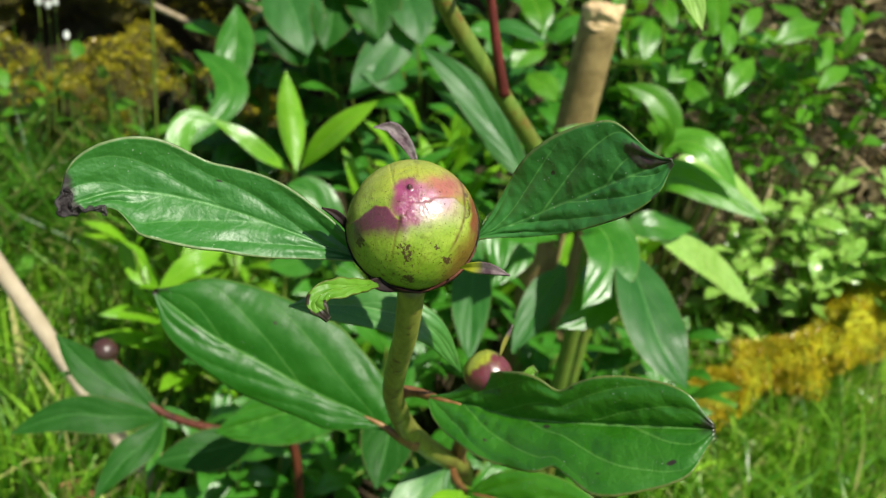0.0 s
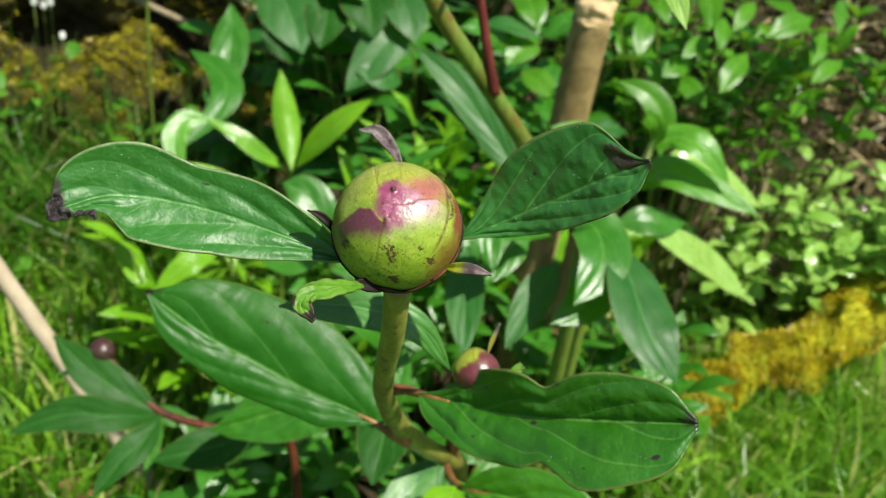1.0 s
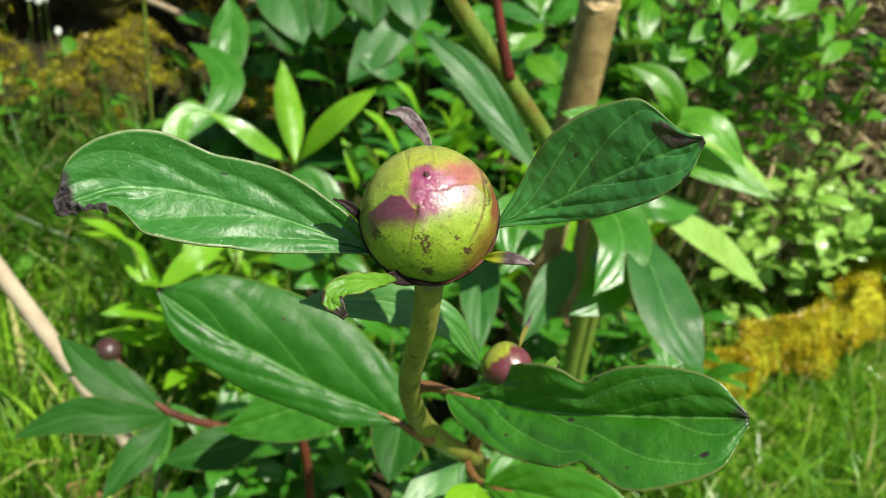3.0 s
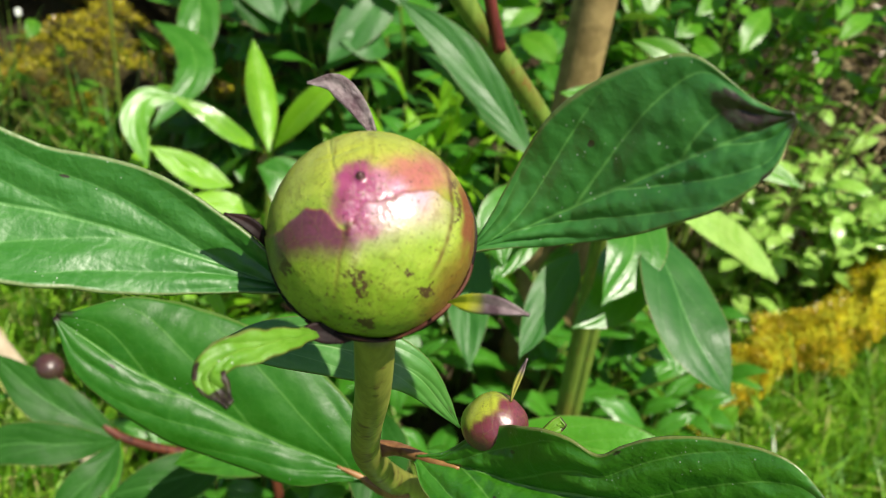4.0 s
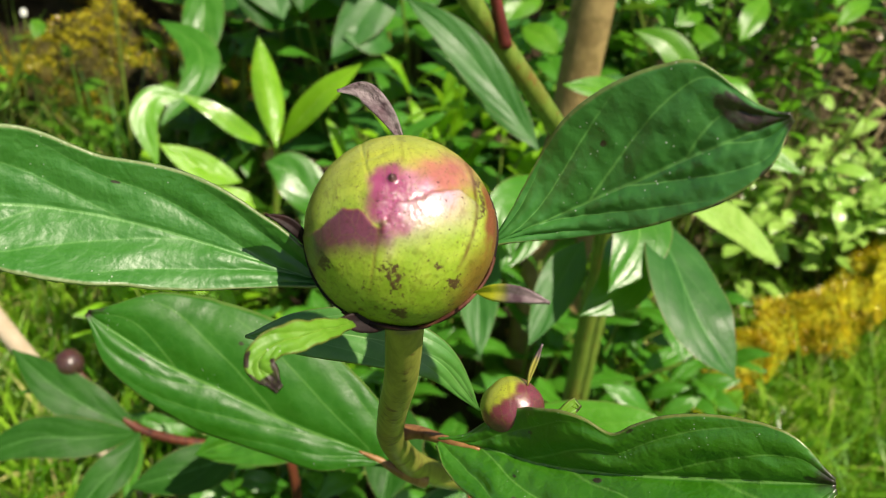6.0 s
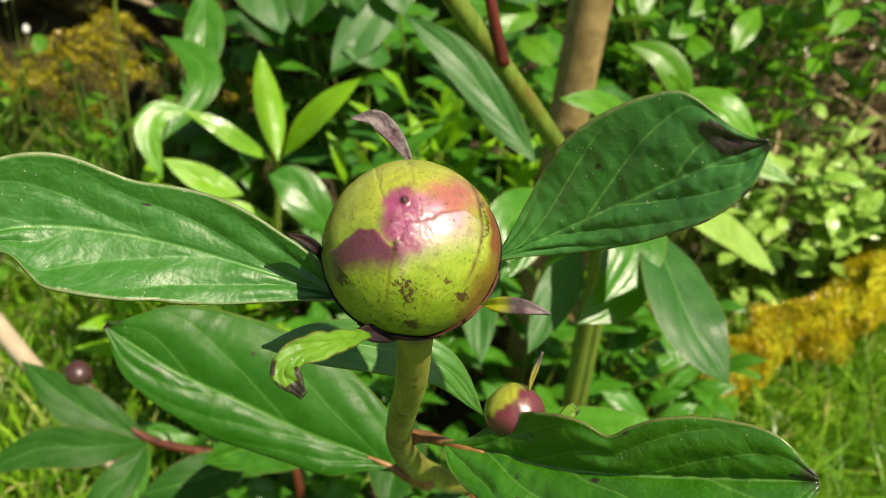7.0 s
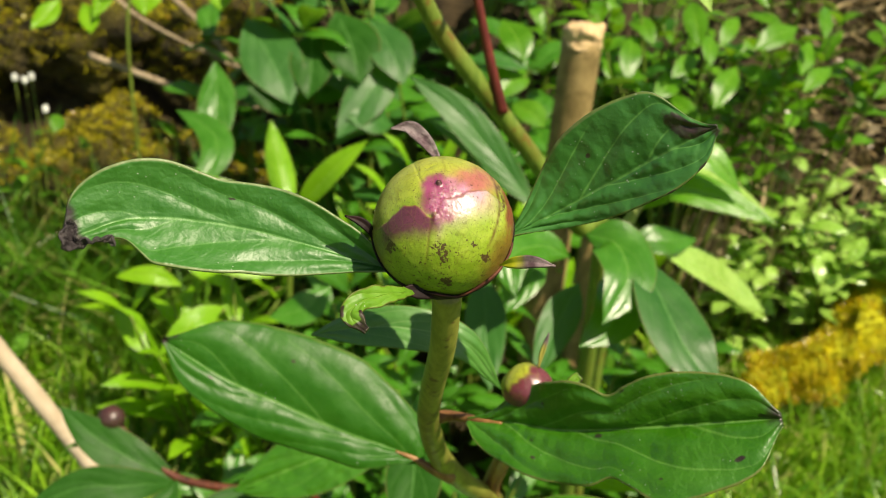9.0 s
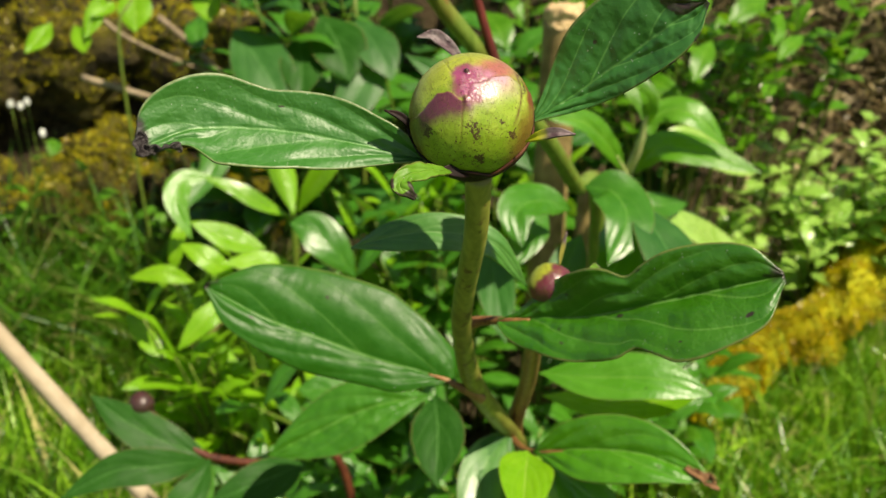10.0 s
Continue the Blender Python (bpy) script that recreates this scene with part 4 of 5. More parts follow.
# ---- young bright shoot behind, left of the bud ----
young = thing("peony_plant", (-0.1277, 0.8244, 0.0), "young peony shoot with shining yellow-green leaves", "plant")
part("stem", tube([(-0.1277, 0.8244, -0.01), (-0.1249, 0.8064, 0.3075), (-0.1258, 0.7976, 0.3326)], [0.004, 0.003, 0.002], 8), M_STEM_OLIVE, young)
leaf(young, M_GLOSSY, [(-0.1221, 0.7750, 0.3380), (-0.1298, 0.8010, 0.3623), (-0.1394, 0.8270, 0.3842), (-0.1482, 0.8511, 0.4050)], 0.0250, (0.14, -0.68, 0.72), 4, 0.06, 0.5, nu=20, nv=6)
leaf(young, M_BRIGHT, [(-0.1212, 0.7963, 0.3310), (-0.1024, 0.7897, 0.3631), (-0.0817, 0.7860, 0.3904), (-0.0567, 0.7906, 0.4128)], 0.0240, TOWARD, 20, nu=20)
leaf(young, M_GLOSSY, [(-0.1271, 0.7950, 0.3277), (-0.1526, 0.7891, 0.3438), (-0.1768, 0.7889, 0.3598), (-0.2049, 0.7919, 0.3707)], 0.0185, (0.0, -0.6, 0.8), 20, nu=20)
leaf(young, M_BRIGHT, [(-0.1482, 0.7562, 0.3134), (-0.1776, 0.7533, 0.3240), (-0.2137, 0.7548, 0.3425)], 0.0266, (0.0, -0.6, 0.8), 20, nu=20)
leaf(young, M_GLOSSY_MID, [(-0.1926, 0.7705, 0.3804), (-0.2161, 0.7613, 0.3789), (-0.2212, 0.7439, 0.3646), (-0.2082, 0.7289, 0.3359)], 0.0240, (0.2, -0.7, 0.7), 16, nu=24, label="bright leaf curled over on itself")
leaf(young, M_PEONY, [(-0.2544, 0.9489, 0.3752), (-0.2174, 0.9275, 0.3639), (-0.2071, 0.8941, 0.3472), (-0.2362, 0.8529, 0.3105)], 0.0343, (0.1, -0.7, 0.7), 12, nu=24)
leaf(young, M_BRIGHT, [(-0.2033, 0.6947, 0.3118), (-0.2274, 0.6912, 0.3224), (-0.2559, 0.6925, 0.3188)], 0.0162, TOWARD, 14)
leaf(young, M_BRIGHT, [(-0.1677, 0.6850, 0.2995), (-0.1889, 0.6633, 0.2959), (-0.2134, 0.6450, 0.2752)], 0.0216, TOWARD, 14)
leaf(young, M_BRIGHT, [(-0.1698, 0.7093, 0.3033), (-0.1924, 0.7109, 0.3250), (-0.2173, 0.7192, 0.3369)], 0.0214, (0.0, -0.6, 0.8), 14)
leaf(young, M_BRIGHT, [(-0.1204, 0.7108, 0.3177), (-0.1487, 0.7062, 0.3251), (-0.1814, 0.6991, 0.3262)], 0.0195, (0.0, -0.6, 0.8), 14)
leaf(young, M_PEONY, [(-0.0667, 0.6834, 0.3190), (-0.0851, 0.6864, 0.3446), (-0.1036, 0.6954, 0.3593), (-0.1215, 0.6991, 0.3632)], 0.0361, (0.0, -0.7, 0.7), 14, nu=20)
leaf(young, M_PEONY, [(-0.0806, 0.6688, 0.3320), (-0.0994, 0.6537, 0.3194), (-0.1272, 0.6525, 0.3105)], 0.0282, (0.0, -0.6, 0.8), 14)

# ---- shoot with a small dark bud on a red stem ----
red = thing("peony_plant", (-0.0663, 0.4863, 0.0), "low peony shoot with a small dark bud on a red stem", "plant")
part("stem", tube([(-0.2086, 0.5084, 0.3118), (-0.1908, 0.5001, 0.2984), (-0.1681, 0.4893, 0.2854), (-0.1268, 0.4833, 0.2821), (-0.0817, 0.4878, 0.2784), (-0.0663, 0.4863, 0.15), (-0.0663, 0.4863, -0.01)], [0.0018, 0.0022, 0.0027, 0.0028, 0.003, 0.004, 0.005], 10, 50), M_STEM_DARK, red)
dark_bud = part("flower_bud", sphere_bm(Vector((-0.2126, 0.5086, 0.3160)), 0.0088, side_shape, lambda x, y, z: ((0.046 + 0.02 * y, 0.017, 0.017), 0.4), 48, 0.95), M_BUD_SMALL, red, "small dark wine-red bud")
leaf(dark_bud, M_PEONY, [(-0.2135, 0.5006, 0.3107), (-0.2236, 0.4951, 0.3084), (-0.2386, 0.4941, 0.3030)], 0.005, TOWARD, 10, name="sepal", label="narrow green sepal")
leaf(red, M_SHADED, [(-0.1674, 0.4889, 0.2847), (-0.1933, 0.4914, 0.2958), (-0.2180, 0.4953, 0.3102), (-0.2436, 0.5058, 0.3265)], 0.0280, (0.0, -0.6, 0.8), 14, nu=20)
leaf(red, M_SHADED, [(-0.1682, 0.4882, 0.2830), (-0.1944, 0.4729, 0.2918), (-0.2247, 0.4662, 0.2942), (-0.2561, 0.4536, 0.2840)], 0.0253, (0.0, -0.7, 0.7), 16, nu=24)
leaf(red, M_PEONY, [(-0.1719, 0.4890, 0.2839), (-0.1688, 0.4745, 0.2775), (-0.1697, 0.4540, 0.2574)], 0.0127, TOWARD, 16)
leaf(red, M_SHADED, [(-0.1674, 0.4869, 0.2860), (-0.1742, 0.4707, 0.2768), (-0.1864, 0.4558, 0.2687), (-0.1987, 0.4366, 0.2531)], 0.0224, TOWARD, 14, nu=20)
leaf(red, M_SHADED, [(-0.1036, 0.4729, 0.2889), (-0.1279, 0.4544, 0.2913), (-0.1626, 0.4437, 0.2843)], 0.0289, (0.0, -0.6, 0.8), 14, nu=20)
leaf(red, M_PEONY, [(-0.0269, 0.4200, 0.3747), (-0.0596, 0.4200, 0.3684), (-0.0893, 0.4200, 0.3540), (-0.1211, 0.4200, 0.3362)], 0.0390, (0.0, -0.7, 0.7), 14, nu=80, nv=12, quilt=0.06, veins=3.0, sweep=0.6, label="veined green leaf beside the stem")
leaf(red, M_SHADED, [(-0.0189, 0.4670, 0.3425), (-0.0194, 0.4397, 0.3318), (-0.0235, 0.4107, 0.3165)], 0.0349, (-0.1, -0.8, 0.6), 16, nu=20)
leaf(red, M_PEONY, [(-0.0650, 0.5389, 0.2960), (-0.0894, 0.5430, 0.2992), (-0.1117, 0.5452, 0.2988)], 0.0245, (0.0, -0.6, 0.8), 16)

# ---- stakes, cane, twigs ----
stake = thing("wooden_stake", (0.1275, 0.820, 0.0), "weathered round wooden garden stake", "stake")
part("post", tube([(0.1275, 0.822, -0.02), (0.128, 0.821, 0.15), (0.1275, 0.820, 0.35), (0.1275, 0.819, 0.508)], [0.0185, 0.0185, 0.018, 0.0175], 20, 40, lumpy=0.05), M_WOOD, stake)
cut_top = part("cut_top", tube([(0.1275, 0.819, 0.503), (0.1275, 0.819, 0.510), (0.1275, 0.819, 0.517), (0.1275, 0.819, 0.522)], [0.0172, 0.0185, 0.0182, 0.0120], 40, 14, lumpy=0.10), M_CUT, stake, "pale frayed sawn top")
for v in cut_top.data.vertices:
    v.co += Vector((noise.noise(v.co * 130), noise.noise(v.co * 130 + Vector((7, 0, 0))), 1.4 * noise.noise(v.co * 130 + Vector((0, 7, 0))))) * 0.0040
low_stake = thing("wooden_stake", (0.1543, 0.7837, 0.0000), "short weathered peg beside the stake", "stake")
part("post", tube([(0.1543, 0.7837, -0.0200), (0.1543, 0.7837, 0.2000), (0.1543, 0.7837, 0.3697)], [0.008, 0.008, 0.008], 12, 12, lumpy=0.08), M_WOOD, low_stake)
cane = thing("garden_cane", (-0.1945, 0.6661, 0.0), "pale dry cane leaning over the grass", "cane")
part("cane", tube([(-0.1945, 0.6661, -0.0100), (-0.2985, 0.6759, 0.1610), (-0.3990, 0.6899, 0.3200)], [0.0080, 0.0078, 0.0076], 14, 40, lumpy=0.06), M_CANE, cane)
for k, (a, b, c, r) in enumerate([
        ((-0.3941, 1.1337, 0.3734), (-0.2725, 1.1066, 0.3454), (-0.1601, 1.0887, 0.3319), 0.0042),
        ((-0.3878, 1.2171, 0.4336), (-0.3384, 1.1968, 0.4020), (-0.2103, 1.1611, 0.3557), 0.003),
        ((-0.3189, 1.2596, 0.4215), (-0.2748, 1.2391, 0.3884), (-0.2200, 1.1817, 0.3501), 0.0045)]):
    twig = thing("twig", a, "dry grey twig lying across the bank", "twig")
    part("stick", tube([a, b, c], [r, r * 0.9, r * 0.6], 8, 16, lumpy=0.1), M_TWIG, twig)

# ---- mossy log and stones ----


def mound(points, radii, rough, material, name, label, category, sides=36, steps=70):
    bm = tube(points, radii, sides, steps)
    for v in bm.verts:
        q = v.co
        n = Vector((noise.noise(q * 14), noise.noise(q * 14 + Vector((9, 0, 0))), noise.noise(q * 14 + Vector((0, 9, 0)))))
        m = Vector((noise.noise(q * 45), noise.noise(q * 45 + Vector((9, 0, 0))), noise.noise(q * 45 + Vector((0, 9, 0)))))
        v.co = q + n * rough + m * rough * 0.4
    ob = part(name, bm, material, None)
    return tagged(ob, label, category)


LOG = [(0.2500, 0.7920, 0.020), (0.3480, 0.8550, 0.052), (0.4650, 0.9350, 0.080), (0.6150, 1.0200, 0.132), (0.8100, 1.1250, 0.186)]
log = mound(LOG, [0.012, 0.024, 0.030, 0.037, 0.042], 0.030, M_MOSS, "mossy_log", "fallen log covered in yellow and rusty moss", "log")


def blades(name, places, material, label, category, kind="stuff"):
    """Many thin bent blades in one mesh; places give foot, way, length, width and bend."""
    verts, faces = [], []
    for foot, way, length, width, bend in places:
        side = Vector((-way.y, way.x, 0.0))
        side = (side.normalized() if side.length > 1e-4 else Vector((1, 0, 0))) * width / 2
        a = random.random() * 6.28
        side = Vector((side.x * math.cos(a) - side.y * math.sin(a), side.x * math.sin(a) + side.y * math.cos(a), 0))
        i = len(verts)
        for k in range(4):
            f = k / 4
            p = foot + way * length * f + bend * f * f
            verts += [p - side * (1 - f * f), p + side * (1 - f * f)]
            if k:
                faces.append((i + 2 * k - 2, i + 2 * k - 1, i + 2 * k + 1, i + 2 * k))
        verts.append(foot + way * length + bend)
        faces.append((i + 6, i + 7, i + 8))
    me = bpy.data.meshes.new(name)
    me.from_pydata([tuple(v) for v in verts], [], faces)
    me.materials.append(material)
    return tagged(new(name, me), label, category, kind=kind)


def tufts_on(ob, count, length, width, patchy=False):
    me, found = ob.data, []
    polys = [p for p in me.polygons if p.normal.z > -0.1 or p.normal.y < -0.3]
    if patchy:
        polys = [p for p in polys if p.normal.z + 0.9 * noise.noise(p.center * 13) > 0.2]
    for _ in range(count):
        p = random.choice(polys)
        ids = list(p.vertices)
        w = [random.random() for _ in ids]
        q = sum((me.vertices[v].co * x for v, x in zip(ids, w)), Vector()) / sum(w)
        way = (p.normal + Vector((random.gauss(0, 0.4), random.gauss(0, 0.4), random.gauss(0.2, 0.4)))).normalized()
        found.append((q, way, length * random.uniform(0.5, 1.4), width, Vector((random.gauss(0, 0.3), random.gauss(0, 0.3), -0.1)) * length))
    return found


blades("moss_tufts", tufts_on(log, 24000, 0.008, 0.0014), M_MOSS_TUFT, "short yellow moss tufts on the log", "moss")

STONES = [(-0.62, 1.30, 0.10, 0.12, 0.10), (-0.42, 1.33, 0.13, 0.11, 0.11), (-0.25, 1.36, 0.10, 0.09, 0.08), (-0.72, 1.42, 0.28, 0.13, 0.10), (-0.50, 1.45, 0.32, 0.12, 0.10),
          (-0.30, 1.47, 0.30, 0.12, 0.10), (-0.10, 1.45, 0.24, 0.10, 0.09), (-0.62, 1.58, 0.48, 0.13, 0.09), (-0.36, 1.60, 0.49, 0.14, 0.09), (-0.12, 1.60, 0.46, 0.12, 0.09), (-0.90, 1.40, 0.18, 0.14, 0.13)]
for x, y, z, w, h in STONES:
    bm = bmesh.new()
    bmesh.ops.create_icosphere(bm, subdivisions=5, radius=1.0)
    for v in bm.verts:
        d = v.co.copy()
        r = 1 + 0.28 * noise.noise(d * 1.6 + Vector((x * 9, y * 9, z * 9))) + 0.16 * noise.noise(d * 4 + Vector((x * 9, y, z))) + 0.10 * noise.noise(d * 10 + Vector((x, y * 9, z))) + 0.05 * noise.noise(d * 24 + Vector((x, y * 9, z)))
        v.co = Vector((x + d.x * w * r, y + d.y * w * 0.8 * r, z + d.z * h * r))
    stone = part("mossy_stone", bm, M_STONE, None)
    tagged(stone, "brown bank stone overgrown with yellow moss", "stone", "stones of the bank")
    blades("moss_tufts", tufts_on(stone, 4800, 0.010, 0.0026, True), M_STONE_TUFT, "moss tufts on a bank stone", "moss")

# ---- small-leaved shrubs, built from shared leaves ----


def shared_leaf(material, length, width, seed):
    line = [(0, 0, 0), (0, length * 0.35, length * 0.06), (0, length * 0.7, length * 0.03), (0, length, -length * 0.1)]
    bm = leaf_bm(line, [width / 2 * f for f in PROFILE], [width / 2 * f for f in PROFILE], (0, 0, 1), 14, 0.08, 0.15, 14, 4, seed, 0.05, 3.0, 0.6)
    me = bpy.data.meshes.new("leaf")
    bm.to_mesh(me)
    bm.free()
    for f in me.polygons:
        f.use_smooth = True
    me.materials.append(material)
    return me


def leafy_stem(parent, root, top, leaves, count, start=0.25, size=1.0, droop=0.0):
    """A bending stem with leaf pairs, turned pair by pair."""
    root, top = Vector(root), Vector(top)
    middle = (root + top) / 2 + Vector((random.gauss(0, 0.01), random.gauss(0, 0.01), 0.02))
    part("stem", tube([root, middle, top], [0.0024, 0.0019, 0.0010], 6, 8), M_STEM_OLIVE, parent)
    line = spline([root, middle, top], 20)
    turn = random.random() * 3
    for k in range(count):
        f = start + (1 - start) * k / max(count - 1, 1)
        p = line[min(int(f * 20), 20)]
        turn += 1.57 + random.gauss(0, 0.2)
        for side in (0, math.pi):
            ob = new("leaf", random.choice(leaves))
            ob.parent = parent
            s = size * (1.05 - 0.45 * f) * random.uniform(0.8, 1.2)
            m = Matrix.Rotation(turn + side + random.gauss(0, 0.2), 4, "Z") @ Matrix.Rotation(0.35 + 0.5 * f - droop + random.gauss(0, 0.2), 4, "X") @ Matrix.Rotation(random.gauss(0, 0.3), 4, "Y")
            ob.matrix_basis = Matrix.Translation(p - ORIGIN[parent]) @ m @ Matrix.Scale(s, 4)


def shrub(root, label, leaves, tops, pairs, size=1.0, start=0.25, droop=0.0):
    random.seed(int(root[0] * 1000) * 31 + int(root[1] * 1000))
    ob = thing("shrub", root, label, "shrub", "shrubs of the bed")
    for top in tops:
        foot = Vector(root) + Vector((random.gauss(0, 0.015), random.gauss(0, 0.015), -0.01))
        leafy_stem(ob, foot, top, leaves, pairs, start, size, droop)
    return ob


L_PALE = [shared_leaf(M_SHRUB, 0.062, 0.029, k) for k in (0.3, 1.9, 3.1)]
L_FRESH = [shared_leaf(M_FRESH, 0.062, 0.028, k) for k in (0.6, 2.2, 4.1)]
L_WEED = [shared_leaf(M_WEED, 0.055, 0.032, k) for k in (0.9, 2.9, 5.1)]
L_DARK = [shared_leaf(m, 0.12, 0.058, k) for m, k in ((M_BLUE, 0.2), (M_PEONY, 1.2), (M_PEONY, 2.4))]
L_SHADED = [shared_leaf(M_SHADED, 0.085, 0.042, k) for k in (0.5, 1.4, 2.6)]
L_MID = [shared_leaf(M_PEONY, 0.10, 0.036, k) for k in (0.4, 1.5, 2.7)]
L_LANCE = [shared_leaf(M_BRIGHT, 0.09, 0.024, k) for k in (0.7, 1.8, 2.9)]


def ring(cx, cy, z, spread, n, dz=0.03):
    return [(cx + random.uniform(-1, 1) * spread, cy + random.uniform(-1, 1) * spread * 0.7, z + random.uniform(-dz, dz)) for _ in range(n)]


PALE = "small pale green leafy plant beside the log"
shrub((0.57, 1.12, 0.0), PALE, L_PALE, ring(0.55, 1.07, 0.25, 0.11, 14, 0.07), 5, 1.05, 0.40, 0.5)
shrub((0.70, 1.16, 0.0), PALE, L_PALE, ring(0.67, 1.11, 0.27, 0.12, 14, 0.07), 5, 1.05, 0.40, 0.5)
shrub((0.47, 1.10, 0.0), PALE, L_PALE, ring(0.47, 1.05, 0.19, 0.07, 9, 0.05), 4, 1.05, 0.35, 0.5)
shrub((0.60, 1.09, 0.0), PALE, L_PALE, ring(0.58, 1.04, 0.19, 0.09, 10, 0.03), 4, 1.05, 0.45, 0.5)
FRESH = "fresh green bushy plant at the foot of the bank"
shrub((0.36, 1.16, 0.0), FRESH, L_FRESH, ring(0.31, 1.08, 0.43, 0.12, 17, 0.06), 5, 1.0, 0.66, 0.4)
shrub((0.50, 1.18, 0.0), FRESH, L_FRESH, ring(0.46, 1.09, 0.46, 0.09, 10, 0.05), 5, 1.0, 0.74, 0.4)
shrub((0.22, 1.20, 0.05), FRESH, L_FRESH, ring(0.20, 1.14, 0.46, 0.10, 12, 0.07), 5, 1.0, 0.5, 0.4)
shrub((0.30, 1.40, 0.20), FRESH, L_FRESH, ring(0.30, 1.34, 0.60, 0.18, 9, 0.07), 5, 1.1, 0.5, 0.4)
shrub((0.58, 1.45, 0.20), FRESH, L_FRESH, ring(0.52, 1.34, 0.62, 0.12, 5, 0.06), 5, 1.1, 0.6, 0.4)
DARK = "dark large-leaved plant at the foot of the bank"
shrub((-0.02, 1.10, 0.0), DARK, L_DARK, ring(-0.03, 1.06, 0.42, 0.16, 13, 0.10), 4, 0.9, 0.4, 0.5)
shrub((-0.20, 1.14, 0.0), DARK, L_DARK, ring(-0.16, 1.12, 0.44, 0.12, 10, 0.08), 4, 0.8, 0.4, 0.5)
shrub((0.12, 1.05, 0.0), DARK, L_DARK, ring(0.12, 1.02, 0.36, 0.13, 11, 0.10), 4, 0.9, 0.35, 0.5)
shrub((0.02, 1.35, 0.10), DARK, L_DARK, ring(0.0, 1.28, 0.60, 0.22, 14, 0.10), 4, 1.0, 0.4, 0.4)
# bushes added with darkened leaves to stand for the shade on the bank
SHADE = "dark-leaved bush added to darken the shaded bank"
shrub((0.25, 1.16, 0.0), SHADE, L_SHADED, ring(0.25, 1.12, 0.30, 0.09, 12, 0.10), 5, 0.9, 0.3, 0.4)
shrub((0.36, 1.22, 0.0), SHADE, L_SHADED, ring(0.35, 1.20, 0.36, 0.09, 10, 0.08), 5, 0.9, 0.4, 0.4)
CLUMP = "clump of green lance-shaped leaves"
shrub((0.02, 0.86, 0.0), CLUMP, L_MID, ring(0.0, 0.82, 0.28, 0.10, 11, 0.06), 4, 0.9, 0.35, 0.2)
shrub((0.14, 0.76, 0.0), CLUMP, L_MID, ring(0.15, 0.72, 0.22, 0.10, 9, 0.06), 4, 0.9, 0.3, 0.2)
shrub((-0.05, 0.72, 0.0), CLUMP, L_MID, ring(-0.06, 0.68, 0.20, 0.10, 10, 0.05), 4, 0.9, 0.3, 0.2)
shrub((0.26, 0.80, 0.0), CLUMP, L_MID, ring(0.25, 0.77, 0.17, 0.08, 8, 0.05), 4, 0.9, 0.3, 0.2)
shrub((-0.10, 0.62, 0.0), CLUMP, L_MID, ring(-0.10, 0.60, 0.16, 0.09, 9, 0.05), 4, 0.8, 0.3, 0.2)
shrub((0.06, 0.60, 0.0), CLUMP, L_MID, ring(0.06, 0.58, 0.17, 0.08, 8, 0.05), 4, 0.8, 0.3, 0.2)
SHINE = "clump of shining yellow-green young leaves"
shrub((-0.02, 0.92, 0.0), SHINE, L_LANCE, ring(-0.01, 0.88, 0.32, 0.08, 9, 0.05), 3, 1.0, 0.5, -0.1)
shrub((0.08, 0.90, 0.0), SHINE, L_LANCE, ring(0.08, 0.87, 0.30, 0.07, 8, 0.05), 3, 1.0, 0.5, -0.1)
shrub((-0.18, 0.80, 0.0), SHINE, L_LANCE, ring(-0.19, 0.78, 0.22, 0.09, 9, 0.05), 3, 1.0, 0.4, 0.0)
shrub((-0.10, 0.76, 0.0), SHINE, L_LANCE, ring(-0.10, 0.73, 0.17, 0.09, 8, 0.04), 3, 1.0, 0.4, 0.0)
shrub((0.20, 0.92, 0.0), SHINE, L_LANCE, ring(0.20, 0.90, 0.22, 0.08, 7, 0.05), 3, 1.0, 0.4, 0.0)
shrub((-0.60, 1.18, 0.0), "weedy plant in front of the mossy stones", L_WEED, ring(-0.55, 1.12, 0.26, 0.12, 6, 0.08), 5, 0.9, 0.15, 0.4)
shrub((-0.38, 1.18, 0.0), "weedy plant in front of the mossy stones", L_WEED, ring(-0.34, 1.14, 0.26, 0.10, 6, 0.08), 5, 0.9, 0.15, 0.4)

# ---- low weeds, grass, straw, litter ----
random.seed(5)
for k in range(24):
    x, y = random.uniform(-0.62, 0.30), random.uniform(0.70, 1.2)
    weed = thing("weed", (x, y, 0.0), "low broad-leaved weed among the grass", "weed", "weeds in the grass")
    for j in range(random.randint(3, 6)):
        leafy_stem(weed, (x, y, 0.0), (x + random.gauss(0, 0.035), y + random.gauss(0, 0.035), random.uniform(0.04, 0.10)), L_WEED, 1, 0.9, random.uniform(0.7, 1.2))

lawn = []
